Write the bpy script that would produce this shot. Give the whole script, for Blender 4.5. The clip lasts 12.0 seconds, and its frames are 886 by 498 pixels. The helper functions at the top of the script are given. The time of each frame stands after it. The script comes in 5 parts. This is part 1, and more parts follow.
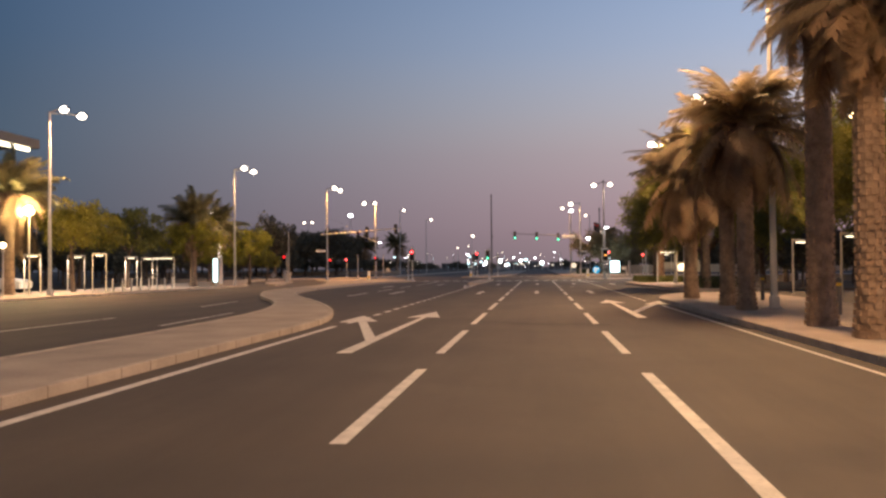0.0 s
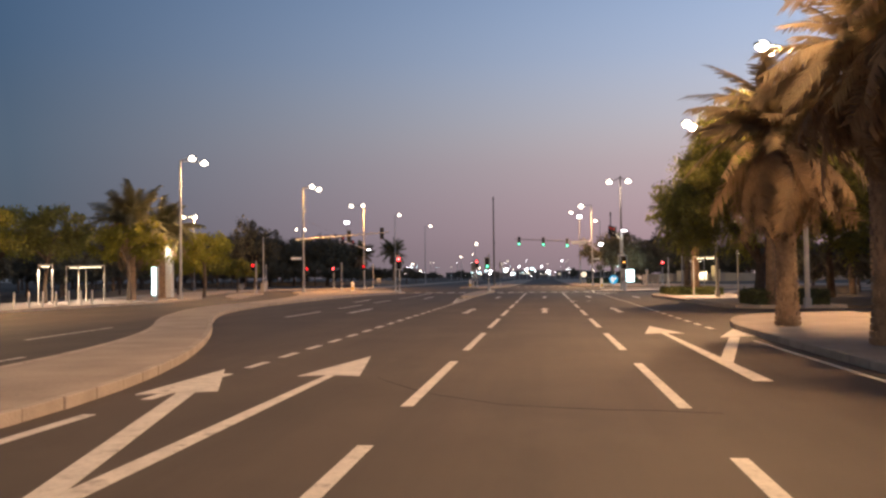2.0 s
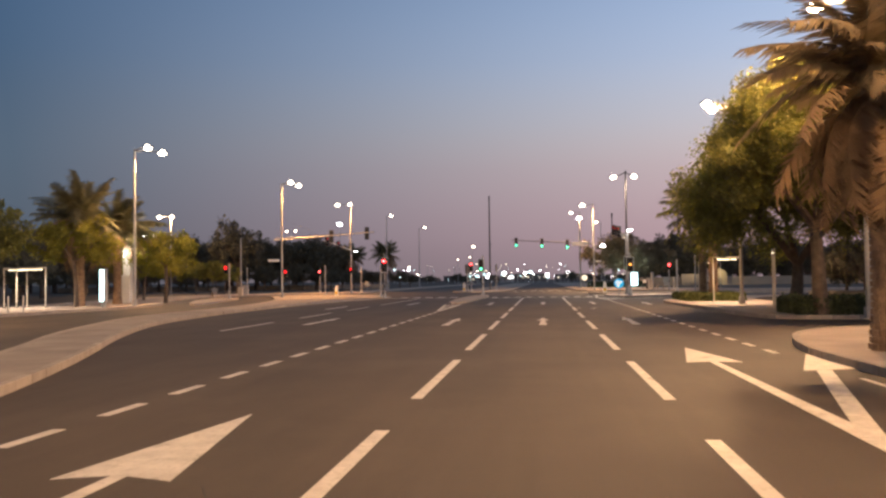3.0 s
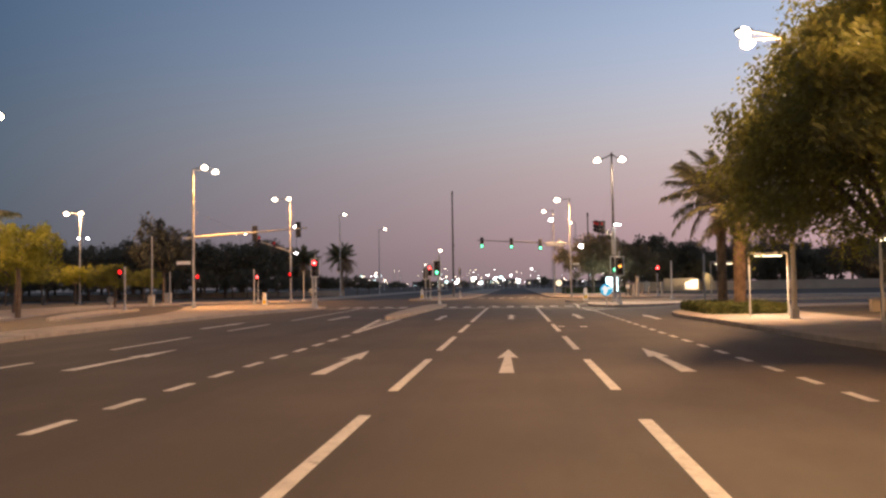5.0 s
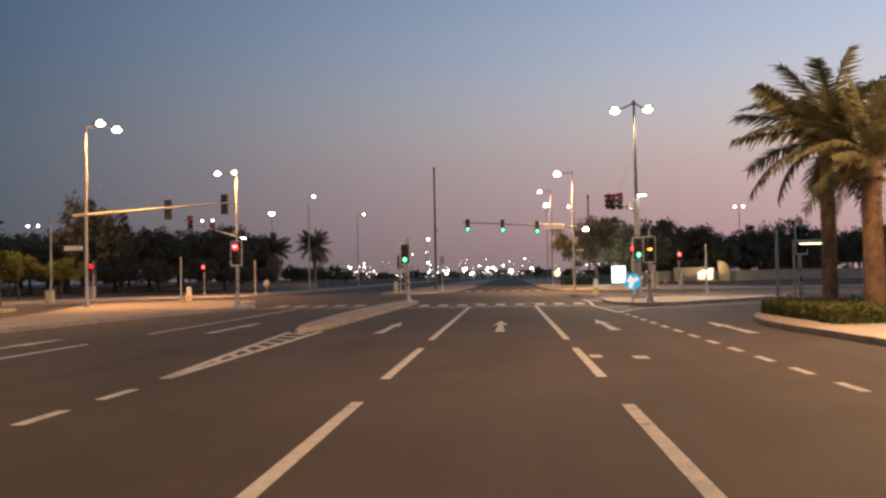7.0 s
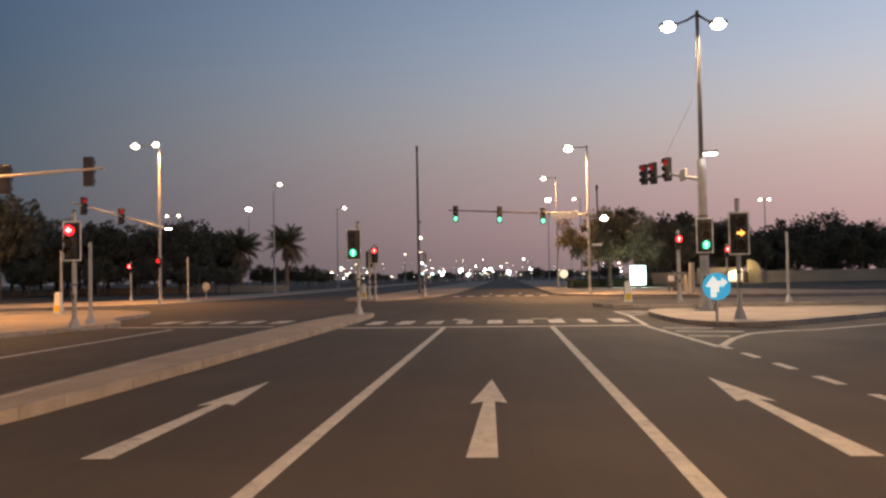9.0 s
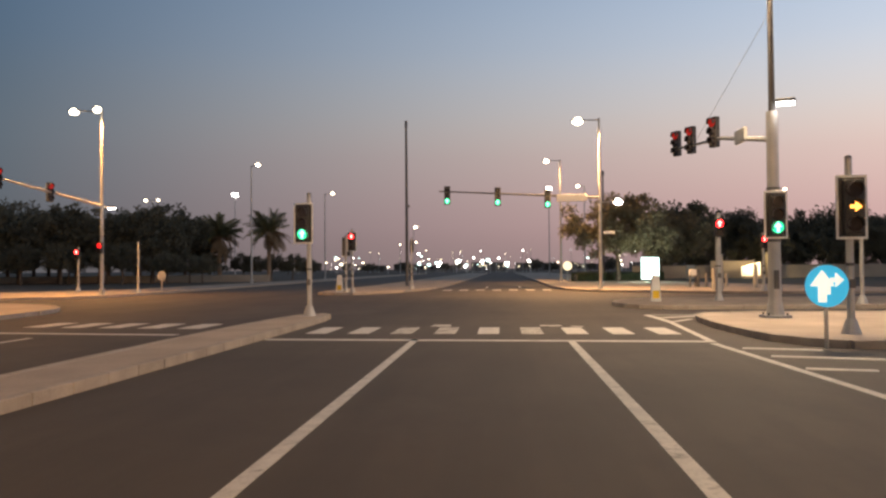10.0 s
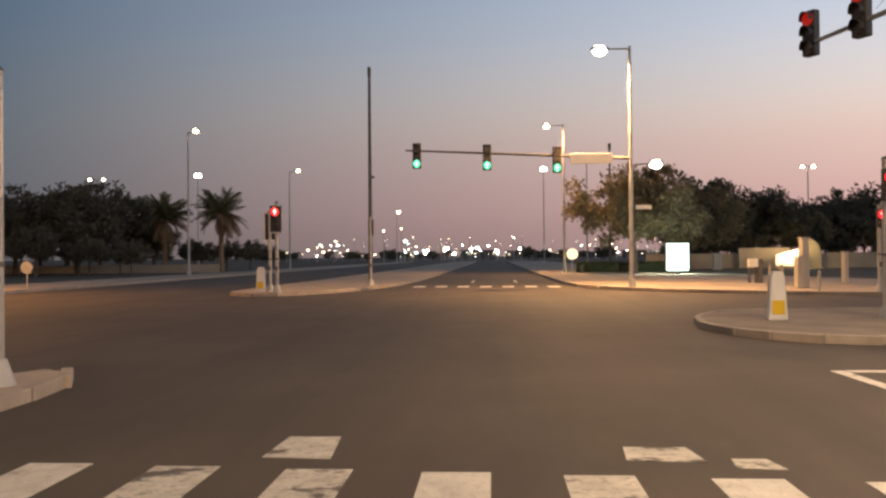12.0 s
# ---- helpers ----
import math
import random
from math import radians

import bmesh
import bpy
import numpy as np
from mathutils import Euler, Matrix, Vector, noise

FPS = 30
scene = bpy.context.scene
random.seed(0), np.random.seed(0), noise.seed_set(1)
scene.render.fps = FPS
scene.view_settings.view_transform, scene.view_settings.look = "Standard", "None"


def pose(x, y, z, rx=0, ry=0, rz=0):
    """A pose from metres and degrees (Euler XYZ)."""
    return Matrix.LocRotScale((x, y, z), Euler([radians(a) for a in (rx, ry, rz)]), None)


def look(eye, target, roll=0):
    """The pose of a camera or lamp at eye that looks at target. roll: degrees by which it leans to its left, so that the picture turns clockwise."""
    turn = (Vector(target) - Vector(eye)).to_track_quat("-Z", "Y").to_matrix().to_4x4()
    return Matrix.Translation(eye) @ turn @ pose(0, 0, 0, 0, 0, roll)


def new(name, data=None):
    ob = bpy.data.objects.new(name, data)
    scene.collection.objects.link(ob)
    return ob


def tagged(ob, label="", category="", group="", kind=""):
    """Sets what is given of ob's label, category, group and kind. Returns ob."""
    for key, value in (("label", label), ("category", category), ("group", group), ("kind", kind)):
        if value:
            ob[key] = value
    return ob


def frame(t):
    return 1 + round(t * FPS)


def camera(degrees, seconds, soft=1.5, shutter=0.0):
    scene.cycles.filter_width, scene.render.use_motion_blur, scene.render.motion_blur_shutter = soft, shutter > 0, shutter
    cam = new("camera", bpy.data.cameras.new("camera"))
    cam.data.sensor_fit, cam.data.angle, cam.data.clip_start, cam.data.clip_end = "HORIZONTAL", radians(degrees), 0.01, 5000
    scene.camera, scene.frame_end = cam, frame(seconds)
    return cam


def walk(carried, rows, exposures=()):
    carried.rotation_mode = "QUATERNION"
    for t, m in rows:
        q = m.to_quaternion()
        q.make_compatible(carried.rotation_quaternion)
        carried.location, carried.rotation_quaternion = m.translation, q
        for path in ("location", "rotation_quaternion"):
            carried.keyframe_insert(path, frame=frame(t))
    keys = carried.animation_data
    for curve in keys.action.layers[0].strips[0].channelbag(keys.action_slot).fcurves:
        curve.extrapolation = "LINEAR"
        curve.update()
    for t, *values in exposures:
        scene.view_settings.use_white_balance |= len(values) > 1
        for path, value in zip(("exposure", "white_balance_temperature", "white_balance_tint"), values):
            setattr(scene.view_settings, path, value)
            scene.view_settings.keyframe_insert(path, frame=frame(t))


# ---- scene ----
cam = camera(55.3, 12.0, 2.5)
PATH = [
    (0, (1.747, 0.33, 1.52), (1.524, 2.318, 1.564), -0.6),
    (0.5, (1.726, 3.447, 1.508), (1.492, 5.433, 1.557), -0.7),
    (1, (1.678, 6.577, 1.523), (1.445, 8.562, 1.575), -0.7),
    (1.5, (1.68, 9.724, 1.538), (1.449, 11.71, 1.592), -0.8),
    (2, (1.661, 12.898, 1.546), (1.424, 14.883, 1.612), -0.7),
    (2.5, (1.661, 16.174, 1.524), (1.425, 18.159, 1.594), -0.7),
    (3, (1.677, 19.618, 1.549), (1.443, 21.603, 1.623), -0.7),
    (5, (1.812, 33.601, 1.54), (1.646, 35.593, 1.627), -0.9),
    (5.5, (1.826, 37.264, 1.545), (1.663, 39.255, 1.633), -0.9),
    (6, (1.83, 40.96, 1.551), (1.667, 42.951, 1.629), -1.0),
    (6.5, (1.885, 44.811, 1.536), (1.732, 46.804, 1.612), -1.1),
    (7, (1.871, 48.686, 1.535), (1.722, 50.679, 1.6), -1.1),
    (9, (1.871, 64.741, 1.515), (1.727, 66.735, 1.583), -1.1),
    (9.5, (1.883, 68.693, 1.496), (1.741, 70.686, 1.566), -1.0),
    (10, (1.862, 72.87, 1.5), (1.722, 74.865, 1.547), -0.5),
    (10.5, (1.852, 76.9, 1.51), (1.712, 78.895, 1.539), -0.6),
    (11, (1.815, 80.86, 1.5), (1.68, 82.855, 1.525), -0.5),
    (11.5, (1.792, 84.64, 1.49), (1.663, 86.636, 1.515), -0.5),
    (12, (1.793, 88.26, 1.565), (1.677, 90.257, 1.583), -0.5),
]
walk(cam, [(t, look(eye, target, roll)) for t, eye, target, roll in PATH],
     ((0.0,0.08,6450,12),(0.5,0.15,6480,12),(1.0,0.25,6520,12),(1.5,0.24,6550,12),(2.0,0.22,6500,12),(2.5,0.3,6450,11),(3.0,0.3,6500,11),(5.5,0.26,6950,13),(7.0,0.14,7000,12),(9.0,0.06,7100,11),(9.5,0.12,7300,10),(10.0,0.34,7300,8),(10.5,0.22,7400,8),(11.0,0.16,7400,9),(12.0,0.36,7700,11)))

# ---- sky and lamps' light ----
world = bpy.data.worlds.new("dusk_sky")
scene.world = world
world.use_nodes = True
wn, wl = world.node_tree.nodes, world.node_tree.links
bg = wn["Background"]
coord = wn.new("ShaderNodeTexCoord")
axes = wn.new("ShaderNodeSeparateXYZ")
wl.new(coord.outputs["Generated"], axes.inputs[0])


def ramp_node(nodes, stops):
    r = nodes.new("ShaderNodeValToRGB")
    r.color_ramp.interpolation = "B_SPLINE"
    el = r.color_ramp.elements
    el[0].position, el[0].color = stops[0][0], (*stops[0][1], 1)
    el[1].position, el[1].color = stops[-1][0], (*stops[-1][1], 1)
    for pos, col in stops[1:-1]:
        e = el.new(pos)
        e.color = (*col, 1)
    return r


# dusk: away from the set sun (west side, darker) and towards it (pink glow)
cool = ramp_node(wn, [(0.0, (0.07, 0.075, 0.09)), (0.05, (0.075, 0.09, 0.115)), (0.13, (0.075, 0.108, 0.15)), (0.18, (0.07, 0.103, 0.15)),
                      (0.25, (0.053, 0.097, 0.165)), (0.36, (0.04, 0.085, 0.165)), (0.6, (0.02, 0.04, 0.07)), (1.0, (0.012, 0.024, 0.045))])
warm = ramp_node(wn, [(0.0, (0.37, 0.255, 0.27)), (0.05, (0.545, 0.335, 0.36)), (0.13, (0.66, 0.505, 0.495)), (0.18, (0.64, 0.60, 0.62)),
                      (0.25, (0.51, 0.60, 0.78)), (0.36, (0.33, 0.46, 0.70)), (0.6, (0.08, 0.12, 0.2)), (1.0, (0.025, 0.045, 0.085))])
side = wn.new("ShaderNodeMapRange")
side.inputs["From Min"].default_value, side.inputs["From Max"].default_value = -0.55, 0.62
wl.new(axes.outputs["X"], side.inputs["Value"])
sky_mix = wn.new("ShaderNodeMix")
sky_mix.data_type = "RGBA"
for r in (cool, warm):
    wl.new(axes.outputs["Z"], r.inputs["Fac"])
wl.new(side.outputs[0], sky_mix.inputs["Factor"])
wl.new(cool.outputs["Color"], sky_mix.inputs["A"])
wl.new(warm.outputs["Color"], sky_mix.inputs["B"])
wl.new(sky_mix.outputs["Result"], bg.inputs["Color"])
bg.inputs["Strength"].default_value = 1.06

WARM_LIGHT = (1.0, 0.58, 0.27)
WHITE_LIGHT = (1.0, 0.84, 0.66)
SODIUM_LIGHT = (1.0, 0.48, 0.15)


def lamp_light(place, watts, colour=WARM_LIGHT, size=0.5, spread=160):
    data = bpy.data.lights.new("street_light", "AREA")
    data.shape, data.size, data.energy, data.color = "DISK", size, watts, colour
    data.spread = radians(spread)
    ob = new("street_light", data)
    ob.location = place
    return ob


def point_light(place, watts, colour=WARM_LIGHT, radius=0.2):
    data = bpy.data.lights.new("point_light", "POINT")
    data.energy, data.color, data.shadow_soft_size = watts, colour, radius
    new("point_light", data).location = place


# ---- materials ----
def material(name, colour, rough=0.7, metal=0.0, scale=8.0, vary=0.25, bump=0.2, fine=60.0, spread=0.0, spec=0.5, second=None, through_light=0.0):
    """Two scales of noise over a base colour, with a fine relief."""
    m = bpy.data.materials.new(name)
    m.use_nodes = True
    n, l = m.node_tree.nodes, m.node_tree.links
    p = n["Principled BSDF"]
    p.inputs["Roughness"].default_value, p.inputs["Metallic"].default_value = rough, metal
    p.inputs["Specular IOR Level"].default_value = spec
    tc = n.new("ShaderNodeTexCoord")
    geo = n.new("ShaderNodeNewGeometry")
    big, small = n.new("ShaderNodeTexNoise"), n.new("ShaderNodeTexNoise")
    big.inputs["Scale"].default_value, small.inputs["Scale"].default_value = scale, fine
    big.inputs["Detail"].default_value, small.inputs["Detail"].default_value = 5, 3
    for t in (big, small):
        l.new(geo.outputs["Position"], t.inputs["Vector"])
    dark = tuple(c * (1 - vary) for c in colour)
    light = second or tuple(min(1, c * (1 + vary)) for c in colour)
    mix = n.new("ShaderNodeMix")
    mix.data_type = "RGBA"
    mix.inputs["A"].default_value, mix.inputs["B"].default_value = (*dark, 1), (*light, 1)
    add = n.new("ShaderNodeMath")
    add.operation = "MULTIPLY_ADD"
    add.inputs[1].default_value, add.inputs[2].default_value = 0.45, 0.0
    l.new(small.outputs["Fac"], add.inputs[0])
    sm = n.new("ShaderNodeMath")
    sm.operation = "MULTIPLY_ADD"
    sm.inputs[1].default_value = 1.1
    l.new(big.outputs["Fac"], sm.inputs[0])
    l.new(add.outputs[0], sm.inputs[2])
    rng = n.new("ShaderNodeMapRange")
    rng.inputs["From Min"].default_value, rng.inputs["From Max"].default_value = 0.5, 1.1
    l.new(sm.outputs[0], rng.inputs["Value"])
    last = rng.outputs[0]
    if spread:
        info = n.new("ShaderNodeObjectInfo")
        rnd = n.new("ShaderNodeMath")
        rnd.operation = "MULTIPLY_ADD"
        rnd.inputs[1].default_value = spread
        l.new(info.outputs["Random"], rnd.inputs[0])
        l.new(last, rnd.inputs[2])
        off = n.new("ShaderNodeMath")
        off.operation = "SUBTRACT"
        off.inputs[1].default_value = spread / 2
        l.new(rnd.outputs[0], off.inputs[0])
        last = off.outputs[0]
    l.new(last, mix.inputs["Factor"])
    l.new(mix.outputs["Result"], p.inputs["Base Color"])
    if bump:
        b = n.new("ShaderNodeBump")
        b.inputs["Strength"].default_value, b.inputs["Distance"].default_value = bump, 0.02
        l.new(small.outputs["Fac"], b.inputs["Height"])
        l.new(b.outputs[0], p.inputs["Normal"])
    if through_light:
        t = n.new("ShaderNodeBsdfTranslucent")
        l.new(mix.outputs["Result"], t.inputs["Color"])
        blend = n.new("ShaderNodeMixShader")
        blend.inputs["Fac"].default_value = through_light
        l.new(p.outputs[0], blend.inputs[1])
        l.new(t.outputs[0], blend.inputs[2])
        l.new(blend.outputs[0], n["Material Output"].inputs["Surface"])
    return m


def glow(name, colour, strength, base=(0.8, 0.8, 0.8)):
    m = bpy.data.materials.new(name)
    m.use_nodes = True
    p = m.node_tree.nodes["Principled BSDF"]
    p.inputs["Base Color"].default_value = (*base, 1)
    p.inputs["Emission Color"].default_value = (*colour, 1)
    p.inputs["Emission Strength"].default_value = strength
    return m


ASPHALT = material("asphalt", (0.083, 0.064, 0.048), 0.75, scale=0.35, vary=0.22, bump=0.25, fine=70)
TAR = material("bitumen_seal", (0.02, 0.018, 0.016), 0.6, scale=3, vary=0.3, bump=0.2)


def add_wear(m, worn, low, high, scale, stretch, amount=1.0):
    """Blends the base colour into a worn colour where a drawn-out noise is high."""
    n, l = m.node_tree.nodes, m.node_tree.links
    p = n["Principled BSDF"]
    old = p.inputs["Base Color"].links[0].from_socket
    geo, mapping, tex = n.new("ShaderNodeNewGeometry"), n.new("ShaderNodeMapping"), n.new("ShaderNodeTexNoise")
    mapping.inputs["Scale"].default_value = stretch
    tex.inputs["Scale"].default_value, tex.inputs["Detail"].default_value, tex.inputs["Roughness"].default_value = scale, 6, 0.65
    l.new(geo.outputs["Position"], mapping.inputs["Vector"])
    l.new(mapping.outputs[0], tex.inputs["Vector"])
    rng = n.new("ShaderNodeMapRange")
    rng.inputs["From Min"].default_value, rng.inputs["From Max"].default_value = low, high
    rng.inputs["To Max"].default_value = amount
    l.new(tex.outputs["Fac"], rng.inputs["Value"])
    mix = n.new("ShaderNodeMix")
    mix.data_type = "RGBA"
    mix.inputs["B"].default_value = (*worn, 1)
    l.new(rng.outputs[0], mix.inputs["Factor"])
    l.new(old, mix.inputs["A"])
    l.new(mix.outputs["Result"], p.inputs["Base Color"])


add_wear(ASPHALT, (0.046, 0.035, 0.027), 0.45, 0.75, 1.0, (0.75, 0.035, 1), 0.75)
add_wear(ASPHALT, (0.118, 0.095, 0.072), 0.52, 0.75, 0.22, (1, 0.6, 1), 0.65)
add_wear(ASPHALT, (0.051, 0.04, 0.031), 0.52, 0.7, 0.55, (1, 0.45, 1), 0.5)
PAINT = material("road_paint", (0.66, 0.62, 0.55), 0.6, scale=3.0, vary=0.2, bump=0.3, fine=35)
add_wear(PAINT, (0.12, 0.1, 0.08), 0.58, 0.72, 2.6, (1, 1, 1), 0.8)
add_wear(PAINT, (0.3, 0.26, 0.21), 0.5, 0.8, 14.0, (1, 0.5, 1), 0.6)
WORN_PAINT = material("worn_road_paint", (0.62, 0.58, 0.5), 0.65, scale=3.0, vary=0.25, bump=0.3, fine=35)
add_wear(WORN_PAINT, (0.085, 0.07, 0.056), 0.53, 0.6, 2.1, (1, 1.3, 1), 0.95)
add_wear(WORN_PAINT, (0.16, 0.14, 0.11), 0.48, 0.7, 12.0, (1, 1, 1), 0.7)
PAVING = material("sand_paving", (0.42, 0.34, 0.27), 0.85, scale=0.7, vary=0.2, bump=0.4, fine=14)
WORN_PAVING = material("worn_brown_paving", (0.29, 0.23, 0.18), 0.9, scale=0.9, vary=0.3, bump=0.4, fine=14)
ISLAND_PAVING = material("greyed_sand_paving", (0.35, 0.295, 0.245), 0.88, scale=0.7, vary=0.24, bump=0.4, fine=14)
KERB = material("kerb_concrete", (0.40, 0.34, 0.28), 0.85, scale=2, vary=0.2, bump=0.4, fine=30, spread=0.35)
SOIL = material("sandy_soil", (0.10, 0.078, 0.055), 0.95, scale=0.15, vary=0.4, bump=0.6, fine=6)
STEEL = material("galvanised_steel", (0.44, 0.43, 0.41), 0.5, 0.3, scale=2, vary=0.15, bump=0.05)
DARK_STEEL = material("dark_painted_steel", (0.12, 0.115, 0.11), 0.5, 0.2, scale=2, vary=0.2, bump=0.05)
BROWN_STEEL = material("dark_brown_painted_steel", (0.05, 0.046, 0.044), 0.6, 0.0, scale=2, vary=0.2, bump=0.05)
CREAM_STEEL = material("cream_painted_steel", (0.55, 0.5, 0.42), 0.5, 0.1, scale=2, vary=0.12, bump=0.05)
BLACK = material("black_polycarbonate", (0.03, 0.027, 0.026), 0.45, scale=4, vary=0.3, bump=0.05)
DARK_LENS = material("unlit_lens", (0.03, 0.02, 0.018), 0.25, scale=9, vary=0.3, bump=0.0)
WHITE = material("white_enamel", (0.74, 0.73, 0.70), 0.45, scale=3, vary=0.08, bump=0.05)
YELLOW = material("yellow_film", (0.75, 0.5, 0.03), 0.45, scale=3, vary=0.1, bump=0.0)
BARK = material("palm_bark", (0.33, 0.235, 0.16), 0.95, scale=4, vary=0.4, bump=0.9, fine=25)
TREE_BARK = material("grey_brown_bark", (0.15, 0.11, 0.08), 0.95, scale=4, vary=0.35, bump=0.8, fine=25)
FROND = material("dusty_palm_frond", (0.27, 0.21, 0.125), 0.7, scale=1.2, vary=0.4, bump=0.1, spread=0.5, through_light=0.4)
DRY_FROND = material("dry_palm_frond", (0.31, 0.215, 0.125), 0.8, scale=1.2, vary=0.35, bump=0.1, spread=0.5, through_light=0.4)
LEAF = material("green_leaf", (0.215, 0.215, 0.05), 0.6, scale=0.9, vary=0.45, bump=0.1, spread=0.4, through_light=0.48)
DARK_LEAF = material("dark_leaf", (0.115, 0.11, 0.075), 0.7, scale=0.6, vary=0.4, bump=0.1, spread=0.4, through_light=0.3)
# brown leaf made paler: the hazy glow over the trees is put into its colour
HAZED_LEAF = material("hazed_brown_leaf", (0.2, 0.165, 0.1), 0.75, scale=0.7, vary=0.4, bump=0.1, spread=0.4, through_light=0.4)
# leaf colour with the yellow of nearby lamplight put into it
LAMPLIT_LEAF = material("lamplit_leaf", (0.27, 0.26, 0.035), 0.65, scale=0.9, vary=0.35, bump=0.1, spread=0.4, through_light=0.4)
HEDGE = material("clipped_hedge_leaf", (0.05, 0.065, 0.025), 0.7, scale=3, vary=0.4, bump=0.3)
GROUND_COVER = material("ground_cover_leaf", (0.17, 0.18, 0.05), 0.7, scale=2, vary=0.45, bump=0.2, through_light=0.3)
WALL = material("beige_render", (0.42, 0.35, 0.27), 0.9, scale=0.6, vary=0.15, bump=0.2)
FAR_WALL = material("grey_render", (0.16, 0.15, 0.14), 0.9, scale=0.6, vary=0.2, bump=0.2)
ROOF = material("roof_felt", (0.2, 0.18, 0.16), 0.9, scale=0.6, vary=0.2, bump=0.2)
CAR_PAINT = material("pale_car_paint", (0.5, 0.5, 0.5), 0.3, 0.2, scale=1, vary=0.05, bump=0)
GLASS_DARK = material("dark_window_glass", (0.02, 0.022, 0.025), 0.1, scale=2, vary=0.2, bump=0)
RUBBER = material("rubber", (0.02, 0.02, 0.02), 0.85, scale=6, vary=0.2, bump=0.2)

LAMP_GLOW = glow("lamp_glow", (1.0, 0.86, 0.66), 10)
LAMP_COOL = glow("cool_lamp_glow", (0.95, 0.95, 1.0), 15)
RED_GLOW = glow("red_signal_glow", (1.0, 0.008, 0.016), 9, (0.3, 0.01, 0.01))
RED_CORE = glow("red_signal_core", (1.0, 0.3, 0.26), 5, (0.3, 0.01, 0.01))
GREEN_GLOW = glow("green_signal_glow", (0.002, 0.66, 0.31), 1.7, (0.01, 0.3, 0.15))
GREEN_CORE = glow("green_signal_core", (0.22, 1.0, 0.62), 4, (0.01, 0.3, 0.15))
AMBER_CORE = glow("amber_signal_core", (1.0, 0.42, 0.08), 3, (0.3, 0.1, 0.01))
PANEL_GLOW = glow("backlit_panel", (0.62, 0.96, 1.0), 4.0)
BAR_GLOW = glow("light_bar", (1.0, 0.88, 0.6), 3.2)
DIM_RED = glow("side_on_red_lens", (1.0, 0.03, 0.02), 0.22, (0.3, 0.01, 0.01))
MID_RED = glow("weak_red_lens", (1.0, 0.012, 0.015), 2.2, (0.3, 0.01, 0.01))
# emission put into the sign's blue and white to make them brighter
BLUE_GLOW = glow("glowing_blue_sign_face", (0.012, 0.34, 0.6), 0.75, (0.03, 0.36, 0.66))
SIGN_WHITE = glow("glowing_white_sign_face", (0.9, 1.0, 1.0), 0.6)
WALL_PATCH_GLOW = glow("wall_patch_glow", (1.0, 0.78, 0.5), 0.55)
TREE_GLOW = glow("warm_floodlight", (1.0, 0.72, 0.35), 12.0)
WINDOW_GLOW = glow("lit_window", (1.0, 0.82, 0.55), 0.9)


# ---- building blocks ----
def finish(bm, name, mat, smooth=False):
    me = bpy.data.meshes.new(name)
    bmesh.ops.recalc_face_normals(bm, faces=bm.faces)
    bm.to_mesh(me)
    bm.free()
    me.materials.append(mat)
    if smooth:
        me.shade_smooth()
    return me


def part(name, bm, mat, parent, label="", smooth=False):
    """Links a bmesh as one mesh object under a thing or a part."""
    ob = new(name, finish(bm, name, mat, smooth))
    ob.parent = parent
    return tagged(ob, label) if label else ob


def thing(name, place, label, category, group="", kind="", turn=0.0):
    ob = new(name)
    ob.empty_display_size = 0.2
    ob.matrix_basis = pose(*place, 0, 0, turn)
    return tagged(ob, label, category, group, kind)


def box(bm, c, s, rz=0.0, bevel=0.0):
    r = bmesh.ops.create_cube(bm, size=1, matrix=pose(*c, 0, 0, rz) @ Matrix.Diagonal((*s, 1)))
    if bevel:
        edges = {e for v in r["verts"] for e in v.link_edges}
        bmesh.ops.bevel(bm, geom=list(edges), offset=bevel, segments=2, affect="EDGES", profile=0.5)
    return bm


def tube(bm, p0, p1, r0, r1=None, seg=10):
    p0, p1 = Vector(p0), Vector(p1)
    r1 = r0 if r1 is None else r1
    d = p1 - p0
    m = Matrix.Translation((p0 + p1) / 2) @ d.to_track_quat("Z", "Y").to_matrix().to_4x4()
    bmesh.ops.create_cone(bm, cap_ends=True, segments=seg, radius1=r0, radius2=r1, depth=d.length, matrix=m)
    return bm


def chain(bm, pts, radii, seg=8):
    for i in range(len(pts) - 1):
        tube(bm, pts[i], pts[i + 1], radii[i], radii[i + 1], seg)
    return bm


def slab(bm, outline, z0, z1):
    lo = [bm.verts.new((x, y, z0)) for x, y in outline]
    hi = [bm.verts.new((x, y, z1)) for x, y in outline]
    n = len(lo)
    bm.faces.new(hi)
    bm.faces.new(lo[::-1])
    for i in range(n):
        j = (i + 1) % n
        bm.faces.new((lo[i], lo[j], hi[j], hi[i]))
    return bm


def rounded(points, times=2):
    """Cuts the corners of a closed outline; a point given as (x, y, 1) stays sharp."""
    pts = [(p[0], p[1], len(p) > 2) for p in points]
    for _ in range(times):
        out = []
        n = len(pts)
        for i in range(n):
            a, b, c = pts[i - 1], pts[i], pts[(i + 1) % n]
            if b[2]:
                out.append(b)
            else:
                out.append((b[0] * 0.75 + a[0] * 0.25, b[1] * 0.75 + a[1] * 0.25, False))
                out.append((b[0] * 0.75 + c[0] * 0.25, b[1] * 0.75 + c[1] * 0.25, False))
        pts = out
    return [(x, y) for x, y, _ in pts]


